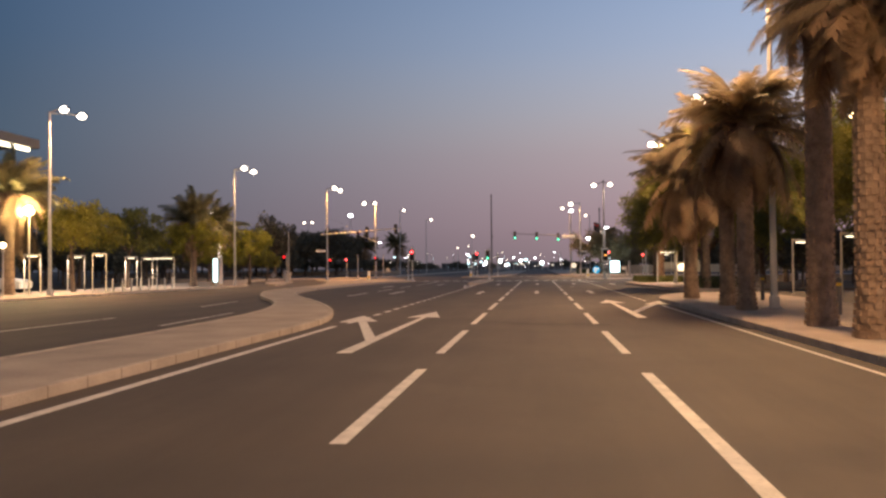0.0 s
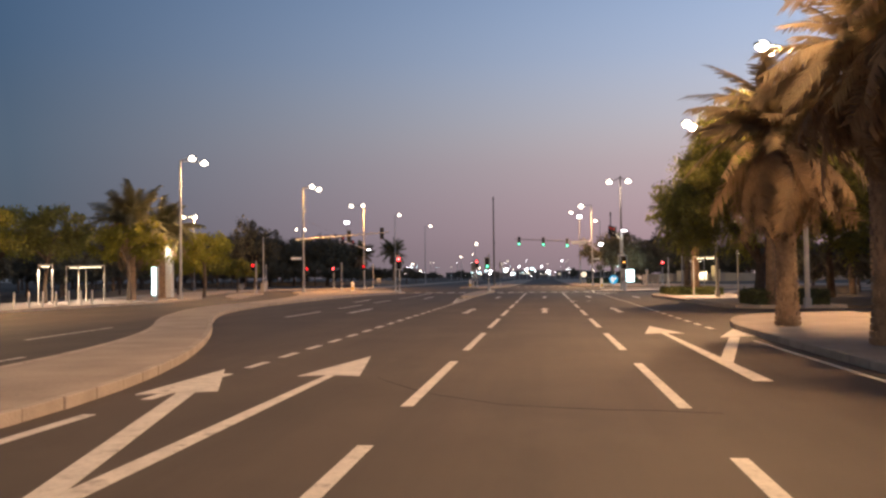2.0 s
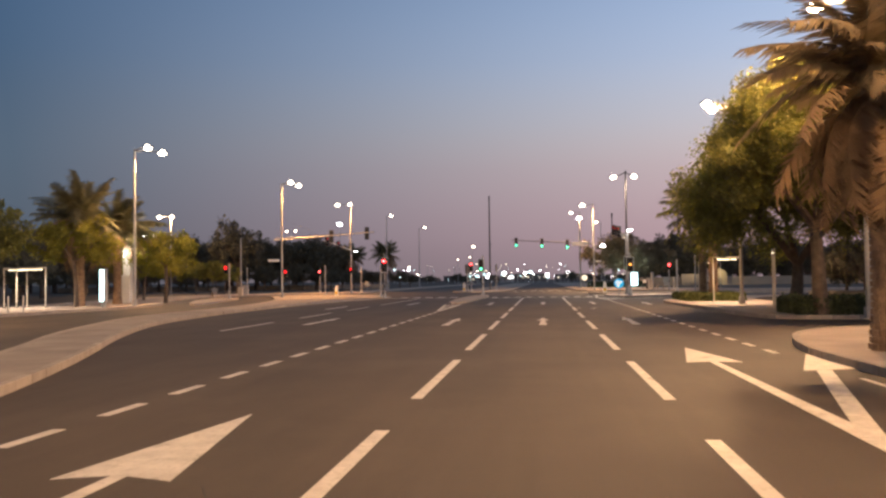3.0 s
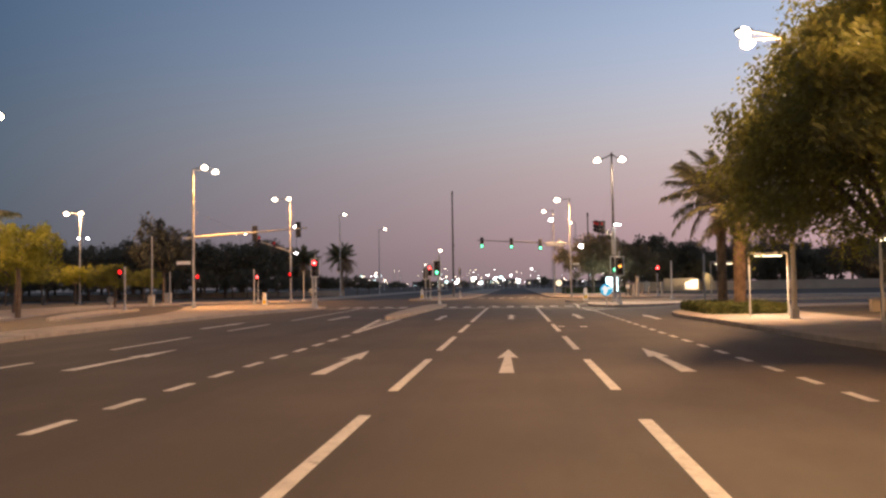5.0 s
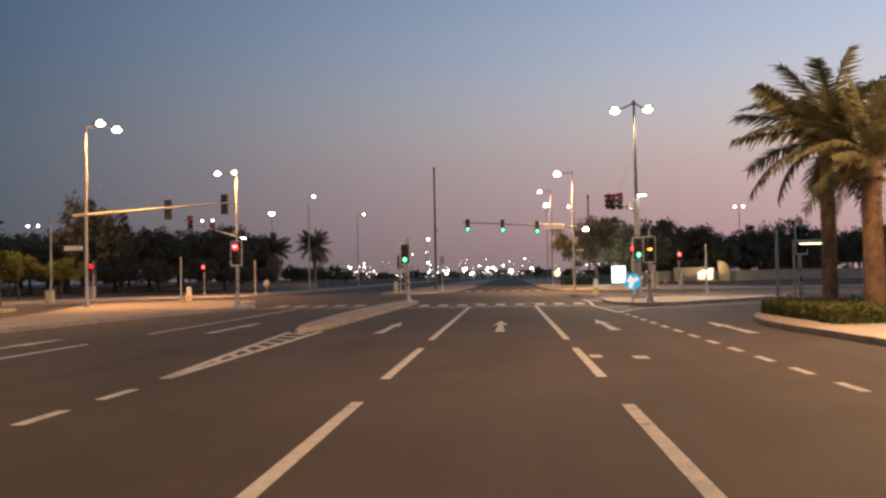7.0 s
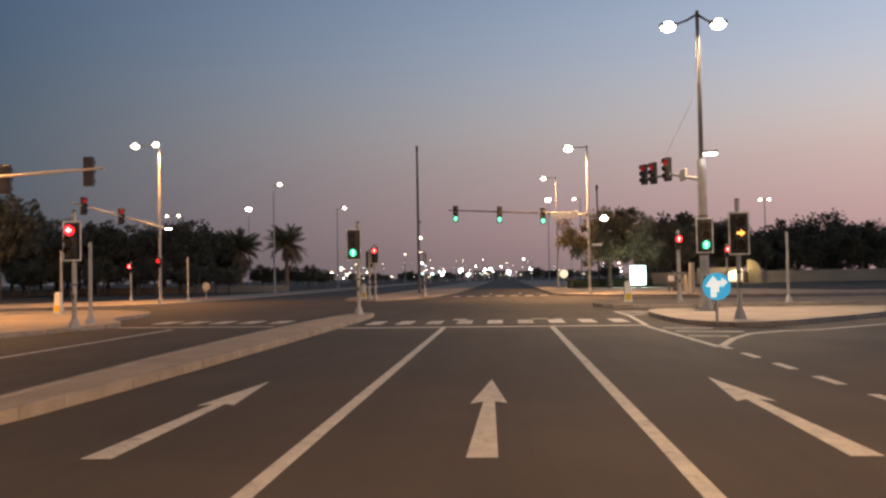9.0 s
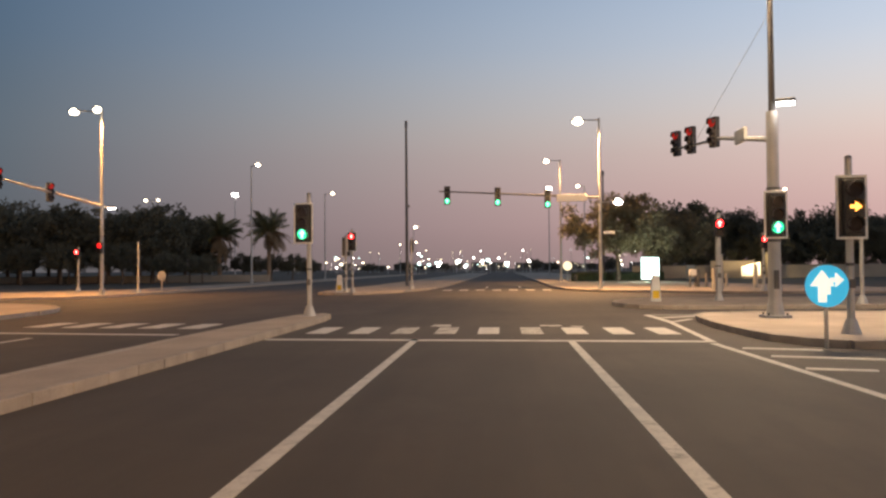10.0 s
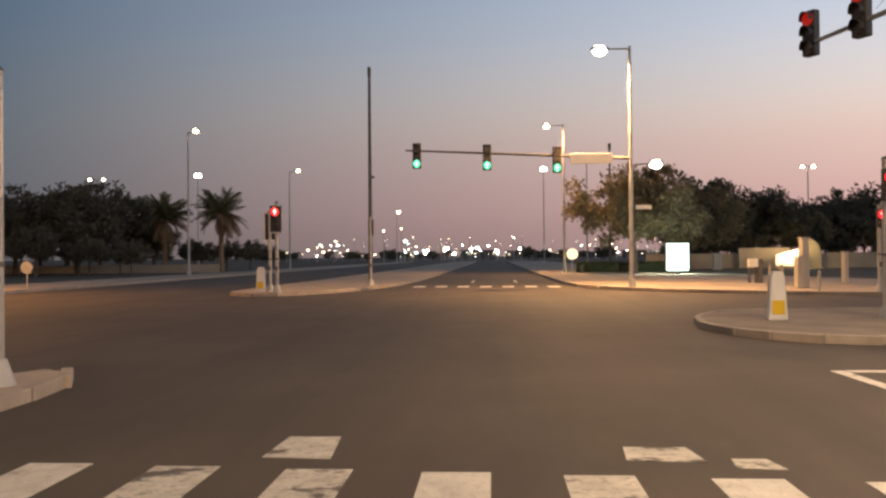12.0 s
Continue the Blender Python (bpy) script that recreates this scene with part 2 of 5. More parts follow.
def inset(outline, d):
    n, out = len(outline), []
    area = sum(outline[i - 1][0] * outline[i][1] - outline[i][0] * outline[i - 1][1] for i in range(n))
    s = 1 if area > 0 else -1
    for i in range(n):
        a, b = Vector(outline[i - 1]), Vector(outline[(i + 1) % n])
        t = (b - a).normalized()
        out.append((outline[i][0] - s * t.y * d, outline[i][1] + s * t.x * d))
    return out


def disc(bm, c, r, depth, seg=20):
    """A round plate that faces -y."""
    bmesh.ops.create_cone(bm, cap_ends=True, segments=seg, radius1=r, radius2=r, depth=depth, matrix=pose(*c, 90, 0, 0))
    return bm


def plate_shape(bm, pts, y0, y1):
    """An outline in x and z, drawn out along y."""
    a = [bm.verts.new((x, y0, z)) for x, z in pts]
    b = [bm.verts.new((x, y1, z)) for x, z in pts]
    bm.faces.new(a)
    bm.faces.new(b[::-1])
    for i in range(len(pts)):
        j = (i + 1) % len(pts)
        bm.faces.new((a[j], a[i], b[i], b[j]))
    return bm


# ---- ground, road, pavements ----
def flat_object(name, outline, z0, z1, mat, label, category):
    ob = new(name, finish(slab(bmesh.new(), outline, z0, z1), name, mat))
    return tagged(ob, label, category, "", "structure")


ground = flat_object("ground", [(-2500, -1500), (2500, -1500), (2500, 3500), (-2500, 3500)], -0.4, -0.03, SOIL,
                     "dark sandy open ground reaching the horizon", "ground")
road = flat_object("road", [(-60, -60), (90, -60), (90, 420), (-60, 420)], -0.2, 0.0, ASPHALT,
                   "worn brown-grey asphalt road with white lane markings", "road")

kerb_mesh = finish(box(bmesh.new(), (0, 0, 0), (0.885, 0.15, 0.19), 0, 0.015), "kerb_stone", KERB)


def pavement(name, points, label, near=None, times=2, top=0.14, mat=None):
    """A raised slab with a ring of kerb stones; those within the stretch near (x0, y0, x1, y1) are pieces of their own."""
    outline = rounded(points, times)
    ob = flat_object(name, inset(outline, 0.14), -0.1, top, mat or PAVING, label, "pavement")
    ring = inset(outline, 0.075)
    rest, count = bmesh.new(), 0
    n = len(ring)
    carry = 0.0
    for i in range(n):
        a, b = Vector(ring[i]), Vector(ring[(i + 1) % n])
        d = (b - a).length
        if d < 1e-6:
            continue
        t = (b - a) / d
        angle = math.degrees(math.atan2(t.y, t.x))
        s = carry
        while s < d:
            c = a + t * min(s + 0.0, d)
            z = top + 0.012 - 0.095 + random.uniform(-0.002, 0.002)
            if near and near[0] < c.x < near[2] and near[1] < c.y < near[3] and count < 300:
                k = new("kerb_stone", kerb_mesh)
                k.matrix_basis = pose(c.x, c.y, z, random.uniform(-0.3, 0.3), 0, angle + random.uniform(-0.2, 0.2))
                k.parent = ob
                count += 1
            elif abs(c.x) < 80 and -30 < c.y < 330:
                box(rest, (c.x, c.y, z), (0.885, 0.15, 0.19), angle)
            s += 0.9
        carry = s - d
    if len(rest.verts):
        tagged(part("kerb_stones", rest, KERB, ob), kind="stuff")
    else:
        rest.free()
    return ob


pavement("pavement_right", [(6.75, -40, 1), (6.75, 33), (6.8, 38), (8.2, 43), (11, 44.6), (12.6, 44.8, 1), (12.6, -40, 1)],
         "sand-coloured paved footway under the row of palms", (5, 4, 13, 46))
pavement("pavement_junction", [(9.5, 53), (9.35, 60), (9.2, 67), (8.9, 72.5), (9.5, 76.0), (10.8, 79.0), (13.5, 82.8), (19, 86.8), (60, 88.5, 1), (60, 84.5, 1), (21, 83.5), (15.6, 79), (14.6, 72), (14.5, 51.0, 1),
                               (13, 50.8), (10.2, 51.2)],
         "sand-coloured paved footway at the junction corner", (5, 48, 16, 90))
pavement("traffic_island_corner", [(7.0, 90.6), (7.7, 88.7), (8.9, 88.4), (10.6, 89.5), (17.5, 96.4), (17.5, 98.5), (8.6, 98.9), (7.4, 97.9), (7.0, 95.5)],
         "paved triangular traffic island carrying signal poles", (5, 86, 19, 102))
pavement("median_cross_street", [(6.15, 105.3), (7.0, 103.5), (8.6, 102.85), (60, 102.7, 1), (60, 110.8, 1), (9.5, 111.2), (7.0, 109.6), (6.2, 107.4)],
         "worn paved median nose in the cross street", (5, 100, 30, 113), mat=WORN_PAVING)
pavement("median_lane_divider", [(-3.6, 72.6), (-3.45, 80), (-3.3, 91), (-3.25, 97), (-3.5, 99.0), (-4.2, 99.0), (-4.6, 96.5), (-4.8, 92), (-4.85, 84), (-4.65, 78), (-4.35, 72.6)],
         "narrow raised divider beside the turning lanes", (-7, 70, -2, 101))
pavement("traffic_island_left", [(-14.05, 60.05, 1), (-14.15, 66), (-14.2, 76), (-13.4, 85), (-12.0, 91.5), (-11.5, 94), (-14, 97.5), (-14.4, 104), (-19, 109), (-26, 109.5),
                                 (-26, 103), (-22.5, 94), (-19.3, 84), (-17.4, 74), (-16.5, 66), (-16.3, 60.05, 1)],
         "paved island between the turning lanes and the slip road", (-18, 54, -11, 106))
pavement("traffic_island_slip", [(-21.6, 76), (-25.0, 89), (-26.6, 97), (-29.0, 97), (-27.4, 88), (-23.0, 76)],
         "narrow paved island beside the slip road", (-30, 70, -18, 99))
pavement("island_road_divider", [(-4.2, -40, 1), (-4.15, 16), (-4.0, 22.5), (-4.75, 27), (-6.1, 31.5), (-7.9, 36.5), (-10.3, 42.3), (-12.4, 48.5), (-13.5, 54), (-14.05, 59.95, 1),
                                 (-16.3, 59.95, 1), (-16.0, 54), (-14.3, 48), (-12.4, 42.3), (-10.0, 37), (-8.4, 32), (-7.5, 27.5), (-7.0, 22), (-6.9, 14), (-6.9, -40, 1)],
         "long curving sand-coloured paved road divider", (-10, 5, -4, 50), mat=ISLAND_PAVING)
pavement("pavement_left", [(-25.4, -40, 1), (-25.2, 40), (-24.6, 60), (-23.9, 74), (-27.5, 82), (-31.5, 94), (-33, 104), (-31, 113), (-20.6, 117.5), (-20.4, 124), (-21, 136), (-21, 330, 1),
                           (-25, 330, 1), (-25.5, 140), (-28, 133), (-38, 124), (-40, 104), (-37, 88), (-34, 74), (-34.5, 58), (-35, -40, 1)],
         "sand-coloured footway in front of dark trees", (-33, 40, -20, 100))
pavement("median_far", [(-9.2, 122.5), (-6.6, 121.8), (-4.0, 128), (-3.0, 136), (-2.6, 160), (-2.6, 330, 1), (-8.5, 330, 1), (-8.9, 150), (-9.6, 126)],
         "broad paved median beyond the junction", (-11, 118, -2, 170))
pavement("pavement_far_right", [(16, 119.2), (9.4, 123.4), (6.6, 127.2), (5.6, 133), (5.5, 150), (5.5, 330, 1), (80, 330, 1), (80, 118.0, 1), (24, 118.3)],
         "sand-coloured footway beyond the junction", (4, 116, 30, 170))


for name, outline in (("verge_right", [(12.75, -60), (90, -60), (90, 45), (12.75, 45)]),
                      ("verge_junction", [(14.65, 51.2), (90, 51.2), (90, 84.3), (21, 83.3), (15.8, 78.9), (14.75, 72)]),
                      ("verge_left", [(-60.2, -60.2), (-35.2, -60.2), (-34.8, 58), (-34.3, 74), (-37.2, 88), (-40.2, 104), (-38.2, 124.2), (-28.2, 133.2), (-25.7, 140), (-25.2, 420), (-60.2, 420)]),
                      ("verge_far_right", [(26, 126), (90.2, 126), (90.2, 420), (16, 420), (16, 160)])):
    flat_object(name, outline, -0.1, 0.1 if name != "verge_far_right" else 0.16, SOIL, "dark dry soil verge with sparse ground cover", "verge")

# ---- road markings ----
def marking(name, outline, label="", lift=0.005):
    bm = slab(bmesh.new(), outline, -0.001, lift)
    return part(name, bm, PAINT, road, label)


def stripe(name, a, b, w, label="", lift=0.005):
    a, b = Vector(a), Vector(b)
    t = (b - a).normalized()
    n = Vector((-t.y, t.x)) * w / 2
    return marking(name, [(a - n)[:], (b - n)[:], (b + n)[:], (a + n)[:]], label, lift)


for k in range(-4, 7):
    end = 20.6 + 7.7 * k
    for x in (0.0, 3.25):
        stripe("lane_dash", (x, end - 5.35), (x, end - (0.35 if x else 0)), 0.15)
stripe("lane_dash", (3.25, 4.6), (3.25, 7.55), 0.15)
stripe("lane_line", (0, 69.2), (0, 90.85), 0.15)
stripe("lane_line", (3.25, 68.8), (3.25, 90.35), 0.15)
stripe("edge_line", (-3.6, -30), (-3.6, 22.2), 0.16)
for k in range(20):
    stripe("short_dash", (-3.5, 23.4 + 1.9 * k), (-3.5, 24.4 + 1.9 * k), 0.15)
for k in range(25):
    stripe("short_dash", (6.3, 37.3 + 1.86 * k), (6.3, 38.2 + 1.86 * k), 0.14)
stripe("edge_line", (6.4, -30), (6.4, 33), 0.09)
stripe("gore_line", (-3.55, 61.8), (-3.55, 73.0), 0.15)
stripe("gore_line", (-3.6, 61.8), (-4.5, 73.0), 0.15)
for k in range(8):
    y = 65.0 + 1.05 * k
    stripe("gore_bar", (-3.62 - (y - 61.8) * 0.072, y), (-3.64, y - 0.55), 0.16, "", 0.008)
for y in (46.0, 55.0, 64.0):
    stripe("turn_lane_dash", (-8.7, y), (-8.7, y + 5.3), 0.13)
stripe("turn_lane_line", (-8.7, 73), (-8.9, 91.5), 0.13)
stripe("stop_line", (-3.25, 90.95), (6.1, 90.15), 0.32, "white stop line across the lanes")
stripe("stop_line", (-11.6, 93.2), (-5.8, 92.3), 0.3)
for k in range(9):
    x = -2.54 + 1.015 * k
    y = 92.4 - (x - 0.25) * 0.065
    ob = stripe("crossing_stripe", (x, y), (x, y + 2.07), 0.5)
    if k in (2, 3, 5):
        ob.data.materials[0] = WORN_PAINT
for k in range(5):
    x = -10.9 + 1.15 * k
    stripe("crossing_stripe", (x, 95.1 - (x + 10.9) * 0.16), (x, 97.0 - (x + 10.9) * 0.16), 0.6)
for k in range(7):
    x = -2.0 + 1.15 * k
    stripe("crossing_stripe", (x, 131.0 - x * 0.15), (x, 133.0 - x * 0.15), 0.6)
# what is left of an older crossing behind the stripes
for k, (x, y, w, d) in enumerate(((0.25, 95.2, 0.55, 0.75), (3.1, 95.0, 0.6, 0.45), (3.74, 94.7, 0.36, 0.28))):
    marking("old_paint", [(x - w / 2, y - d / 2), (x + w / 2, y - d / 2 - 0.05), (x + w / 2 - 0.06, y + d / 2), (x - w / 2 + 0.04, y + d / 2)]).data.materials[0] = WORN_PAINT
# sealed crack across the lanes and small leftover marks
crack = [(-0.95, 25.9), (-0.68, 25.37), (-0.09, 24.38), (0.3, 23.9), (0.63, 23.61), (1.16, 23.15), (1.84, 22.93), (2.4, 22.8), (2.85, 22.79), (3.6, 22.6)]
for a, b in zip(crack, crack[1:]):
    part("sealed_crack", slab(bmesh.new(), [(a[0], a[1] - 0.012), (b[0], b[1] - 0.012), (b[0], b[1] + 0.012), (a[0], a[1] + 0.012)], -0.001, 0.004), TAR, road)
for x0, x1, y in ((3.38, 3.6, 64.4), (4.14, 4.4, 64.1)):
    marking("leftover_mark", [(x0, y), (x1, y - 0.05), (x1, y + 0.45), (x0, y + 0.5)])
# painted nose before the corner island
stripe("gore_line", (6.2, 82.4), (5.95, 89.7), 0.15)
for a, b in (((6.28, 82.5), (7.05, 84.5)), ((7.0, 84.4), (7.85, 86.0)), ((7.78, 85.93), (8.9, 86.8)), ((8.82, 86.76), (9.9, 87.05))):
    stripe("gore_line", a, b, 0.16, "", 0.006 + 0.001 * int(a[0]))
stripe("slip_line", (9.9, 87.15), (16, 91.8), 0.15)
stripe("gore_line", (6.02, 90.1), (6.4, 96.3), 0.15)
stripe("gore_line", (6.4, 96.3), (6.35, 99.8), 0.18)
stripe("gore_line", (6.46, 99.75), (17.2, 99.15), 0.18)
stripe("gore_line", (6.5, 96.4), (7.25, 97.6), 0.16)
for a, b in (((6.5, 98.2), (8.2, 99.35)), ((6.3, 87.3), (7.9, 86.75)), ((6.25, 85.55), (7.15, 85.25)), ((6.22, 88.7), (7.5, 88.3))):
    stripe("gore_bar", a, b, 0.24, "", 0.008)
stripe("lane_dash", (0.6, 138), (0.6, 143), 0.15)
stripe("lane_dash", (3.2, 138), (3.2, 143), 0.15)


def straight_arrow(x, y, length=5.4, head=0.22, barb=2.35):
    marking("lane_arrow", [(x - 0.135, y), (x + 0.135, y), (x + 0.07, y + length - barb + 0.15), (x + head, y + length - barb), (x, y + length),
                           (x - head, y + length - barb), (x - 0.07, y + length - barb + 0.15)])


for y in (48.5, 71.9):
    for x in (-1.7, 1.65, 4.78):
        straight_arrow(x, y)
straight_arrow(-6.9, 49.5)
for a, b in (((-8.6, 22.6), (-9.0, 29.2)), ((-11.95, 19.0), (-11.9, 26.4)), ((-12.1, 34.0), (-12.6, 39.5))):
    stripe("slip_lane_dash", a, b, 0.13).data.materials[0] = WORN_PAINT
straight_arrow(-6.9, 73.0)
straight_arrow(-10.4, 66.0)
straight_arrow(7.9, 70.0, 5.0)
# forked arrows: ahead with a branch to the side
for x, y, s in ((-1.75, 15.3, -1), (4.75, 25.5, 1)):
    straight_arrow(x, y, 14.0 if s < 0 else 13.3, 0.5, 3.3)
    stripe("lane_arrow_branch", (x + s * 0.02, y + 2.6), (x + s * 1.6, y + 9.2), 0.24, "", 0.009)
    marking("lane_arrow_branch", [(x + s * 2.05, y + 11.6), (x + s * 1.6 - 0.5, y + 8.5), (x + s * 1.6 + 0.5, y + 8.9)], "", 0.013)


# ---- street lamps ----
def lamp_head(parent, place, toward, mat=LAMP_GLOW, size=0.62):
    """A flat lantern at place, drawn out along toward (x, y), with a glowing drop bowl below, enlarged to take in the
    lamp's bloom.
    """
    turn = math.degrees(math.atan2(toward[1], toward[0]))
    bm = box(bmesh.new(), place, (size, size * 0.5, 0.11), turn, 0.04)
    head = part("lantern", bm, DARK_STEEL, parent)
    bm = bmesh.new()
    bmesh.ops.create_uvsphere(bm, u_segments=14, v_segments=8, radius=0.5,
                              matrix=pose(place[0], place[1], place[2] - 0.07, 0, 0, turn) @ Matrix.Diagonal((size * 0.9, size * 0.7, size * 0.62, 1)))
    part("bowl", bm, mat, head, "glowing warm white bowl")


def street_lamp(x, y, height, heads, label, watts=0, mat=LAMP_GLOW, steel=STEEL, base=0.14, group="street lamps", size=0.62, colour=WARM_LIGHT, beam=178, drop_bowl=False):
    """Tapered pole; heads: list of (dx, dy, dz) from the top of the pole."""
    t = thing("street_lamp", (x, y, base), label, "street lamp", group)
    part("pole", tube(bmesh.new(), (0, 0, 0), (0, 0, height - base), 0.11, 0.065, 12), steel, t, smooth=False)
    part("base_plate", box(box(bmesh.new(), (0, 0, 0.015), (0.42, 0.42, 0.03), 0, 0.006), (0, 0, 0.2), (0.27, 0.27, 0.36), 0, 0.02), steel, t)
    top = height - base
    for dx, dy, dz in heads:
        r = math.hypot(dx, dy)
        ux, uy = dx / r, dy / r
        end = (dx - ux * 0.25, dy - uy * 0.25, top + dz)
        part("arm", chain(bmesh.new(), [(0, 0, top - 0.12), (dx * 0.35, dy * 0.35, top + dz * 0.6 - 0.04), end], [0.045, 0.04, 0.035]), steel, t)
        lamp_head(t, (dx, dy, top + dz), (dx, dy), mat, size)
        if watts and drop_bowl:
            point_light((x + dx, y + dy, height + dz - 0.36), watts, colour)
        elif watts:
            lamp_light((x + dx, y + dy, height + dz - 0.36), watts, colour, 0.5, beam)
    return t


LEFT_HEADS = [(0.95, -0.1, 0.12), (1.3, 1.2, -0.05)]
RIGHT_HEADS = [(-1.7, -0.7, 0.05), (-1.1, 0.95, 0.1)]
LONG_HEADS = [(-2.3, -0.9, 0.1), (-1.9, 0.9, 0.15)]
WIDE_HEADS = [(-2.3, -0.9, 0.1), (2.2, 0.5, 0.1)]
TALL = "tall galvanised street lamp with two lit lanterns"
street_lamp(-26.5, 46.7, 10.9, LEFT_HEADS, TALL, 850, beam=140)
street_lamp(-26.5, 21.0, 10.9, LEFT_HEADS, TALL, 900, beam=140)
street_lamp(9.2, 8.5, 10.8, WIDE_HEADS, TALL + " among palms", 2900, drop_bowl=True)
street_lamp(9.2, -11.5, 10.8, LONG_HEADS, TALL + " among palms", 2500, drop_bowl=True)
street_lamp(-44.6, 120.8, 10.0, [(-1.5, 0, 0), (0.35, -0.4, 0)], "street lamp with two lit lanterns before dark trees", 2600, base=-0.03, drop_bowl=True)
street_lamp(-24.5, 71.5, 10.3, LEFT_HEADS, TALL, 480, beam=140)
lamp_l2 = street_lamp(-22.5, 96.2, 10.8, LEFT_HEADS, "tall street lamp with two lit lanterns and a signal arm", 780, beam=145, colour=SODIUM_LIGHT)
lamp_l3 = street_lamp(-21.6, 121.0, 11.0, [(-1.6, -0.2, 0.0), (0.05, -0.7, 0.0)], "tall street lamp with two lit lanterns and a signal arm", 780, beam=145, colour=SODIUM_LIGHT)
street_lamp(-24.4, 160, 12.5, [(0.9, -0.6, 0.1)], "tall street lamp with one lit lantern", 0)
street_lamp(-24.0, 195, 12.6, [(1.3, -0.6, 0.1)], "tall street lamp with one lit lantern", 0)
street_lamp(9.13, 28.0, 12.4, LONG_HEADS, TALL + " among palms", 3900, drop_bowl=True)
street_lamp(12.2, 48.6, 10.7, RIGHT_HEADS, TALL + " among trees", 4200, drop_bowl=True)
street_lamp(12.0, 65.5, 10.6, RIGHT_HEADS, TALL + " beside a tree", 3300, drop_bowl=True)
lamp_r = street_lamp(9.1, 96.0, 11.1, [(-1.05, 0, -0.48), (0.75, 0, -0.45)], "tall steel lamp pole with two lanterns, signal arm and floodlight", 620, steel=BROWN_STEEL, beam=160, colour=(1.0, 0.74, 0.5))
lamp_r2 = street_lamp(8.0, 126.4, 10.9, [(-1.35, -0.2, -0.15)], "tall street lamp with a long overhead signal arm", 2500, size=0.75, beam=155)
street_lamp(7.75, 158.5, 12.4, [(-1.4, -0.3, -0.1)], "tall street lamp with one lit lantern", 1500)
street_lamp(-20.4, 285, 12.0, [(0.5, -0.3, 0.1)], "distant street lamp with one lit lantern", 0, size=1.0)
street_lamp(13.3, 191.4, 12.9, [(-0.9, -0.3, 0)], "tall street lamp with one lit lantern", 0)
for x in (42.8,):
    street_lamp(x, 200.5, 13.0, [(-0.7, 0, -0.1), (0.7, 0, -0.1)], "distant street lamp with two lit lanterns", 0)
street_lamp(-55.7, 208.4, 13.3, [(-1.05, 0, 0), (1.05, 0, 0)], "distant street lamp with two lit lanterns", 0, base=-0.03)

# unlit mast on the far median
mast = thing("camera_mast", (-5.9, 141.5, 0.14), "tall slim dark steel mast on the median", "mast")
part("pole", tube(bmesh.new(), (0, 0, 0), (0, 0, 13.0), 0.14, 0.09, 12), DARK_STEEL, mast)
part("camera_housing", box(bmesh.new(), (0, 0, 13.2), (0.2, 0.3, 0.6), 0, 0.04), DARK_STEEL, mast)
part("bracket", box(bmesh.new(), (0.12, 0, 6.5), (0.3, 0.16, 0.16), 0, 0.02), DARK_STEEL, mast)


# ---- traffic signals ----
def arrow_pts(cx, cz, s, kind):
    if kind == "up":
        return [(cx - 0.025 * s, cz - 0.1 * s), (cx + 0.025 * s, cz - 0.1 * s), (cx + 0.025 * s, cz), (cx + 0.075 * s, cz), (cx, cz + 0.1 * s),
                (cx - 0.075 * s, cz), (cx - 0.025 * s, cz)]
    sign = 1 if kind == "right" else -1
    return [(cx + sign * a, cz + b) for a, b in ((-0.1 * s, -0.025 * s), (0, -0.025 * s), (0, -0.075 * s), (0.1 * s, 0), (0, 0.075 * s), (0, 0.025 * s), (-0.1 * s, 0.025 * s))]


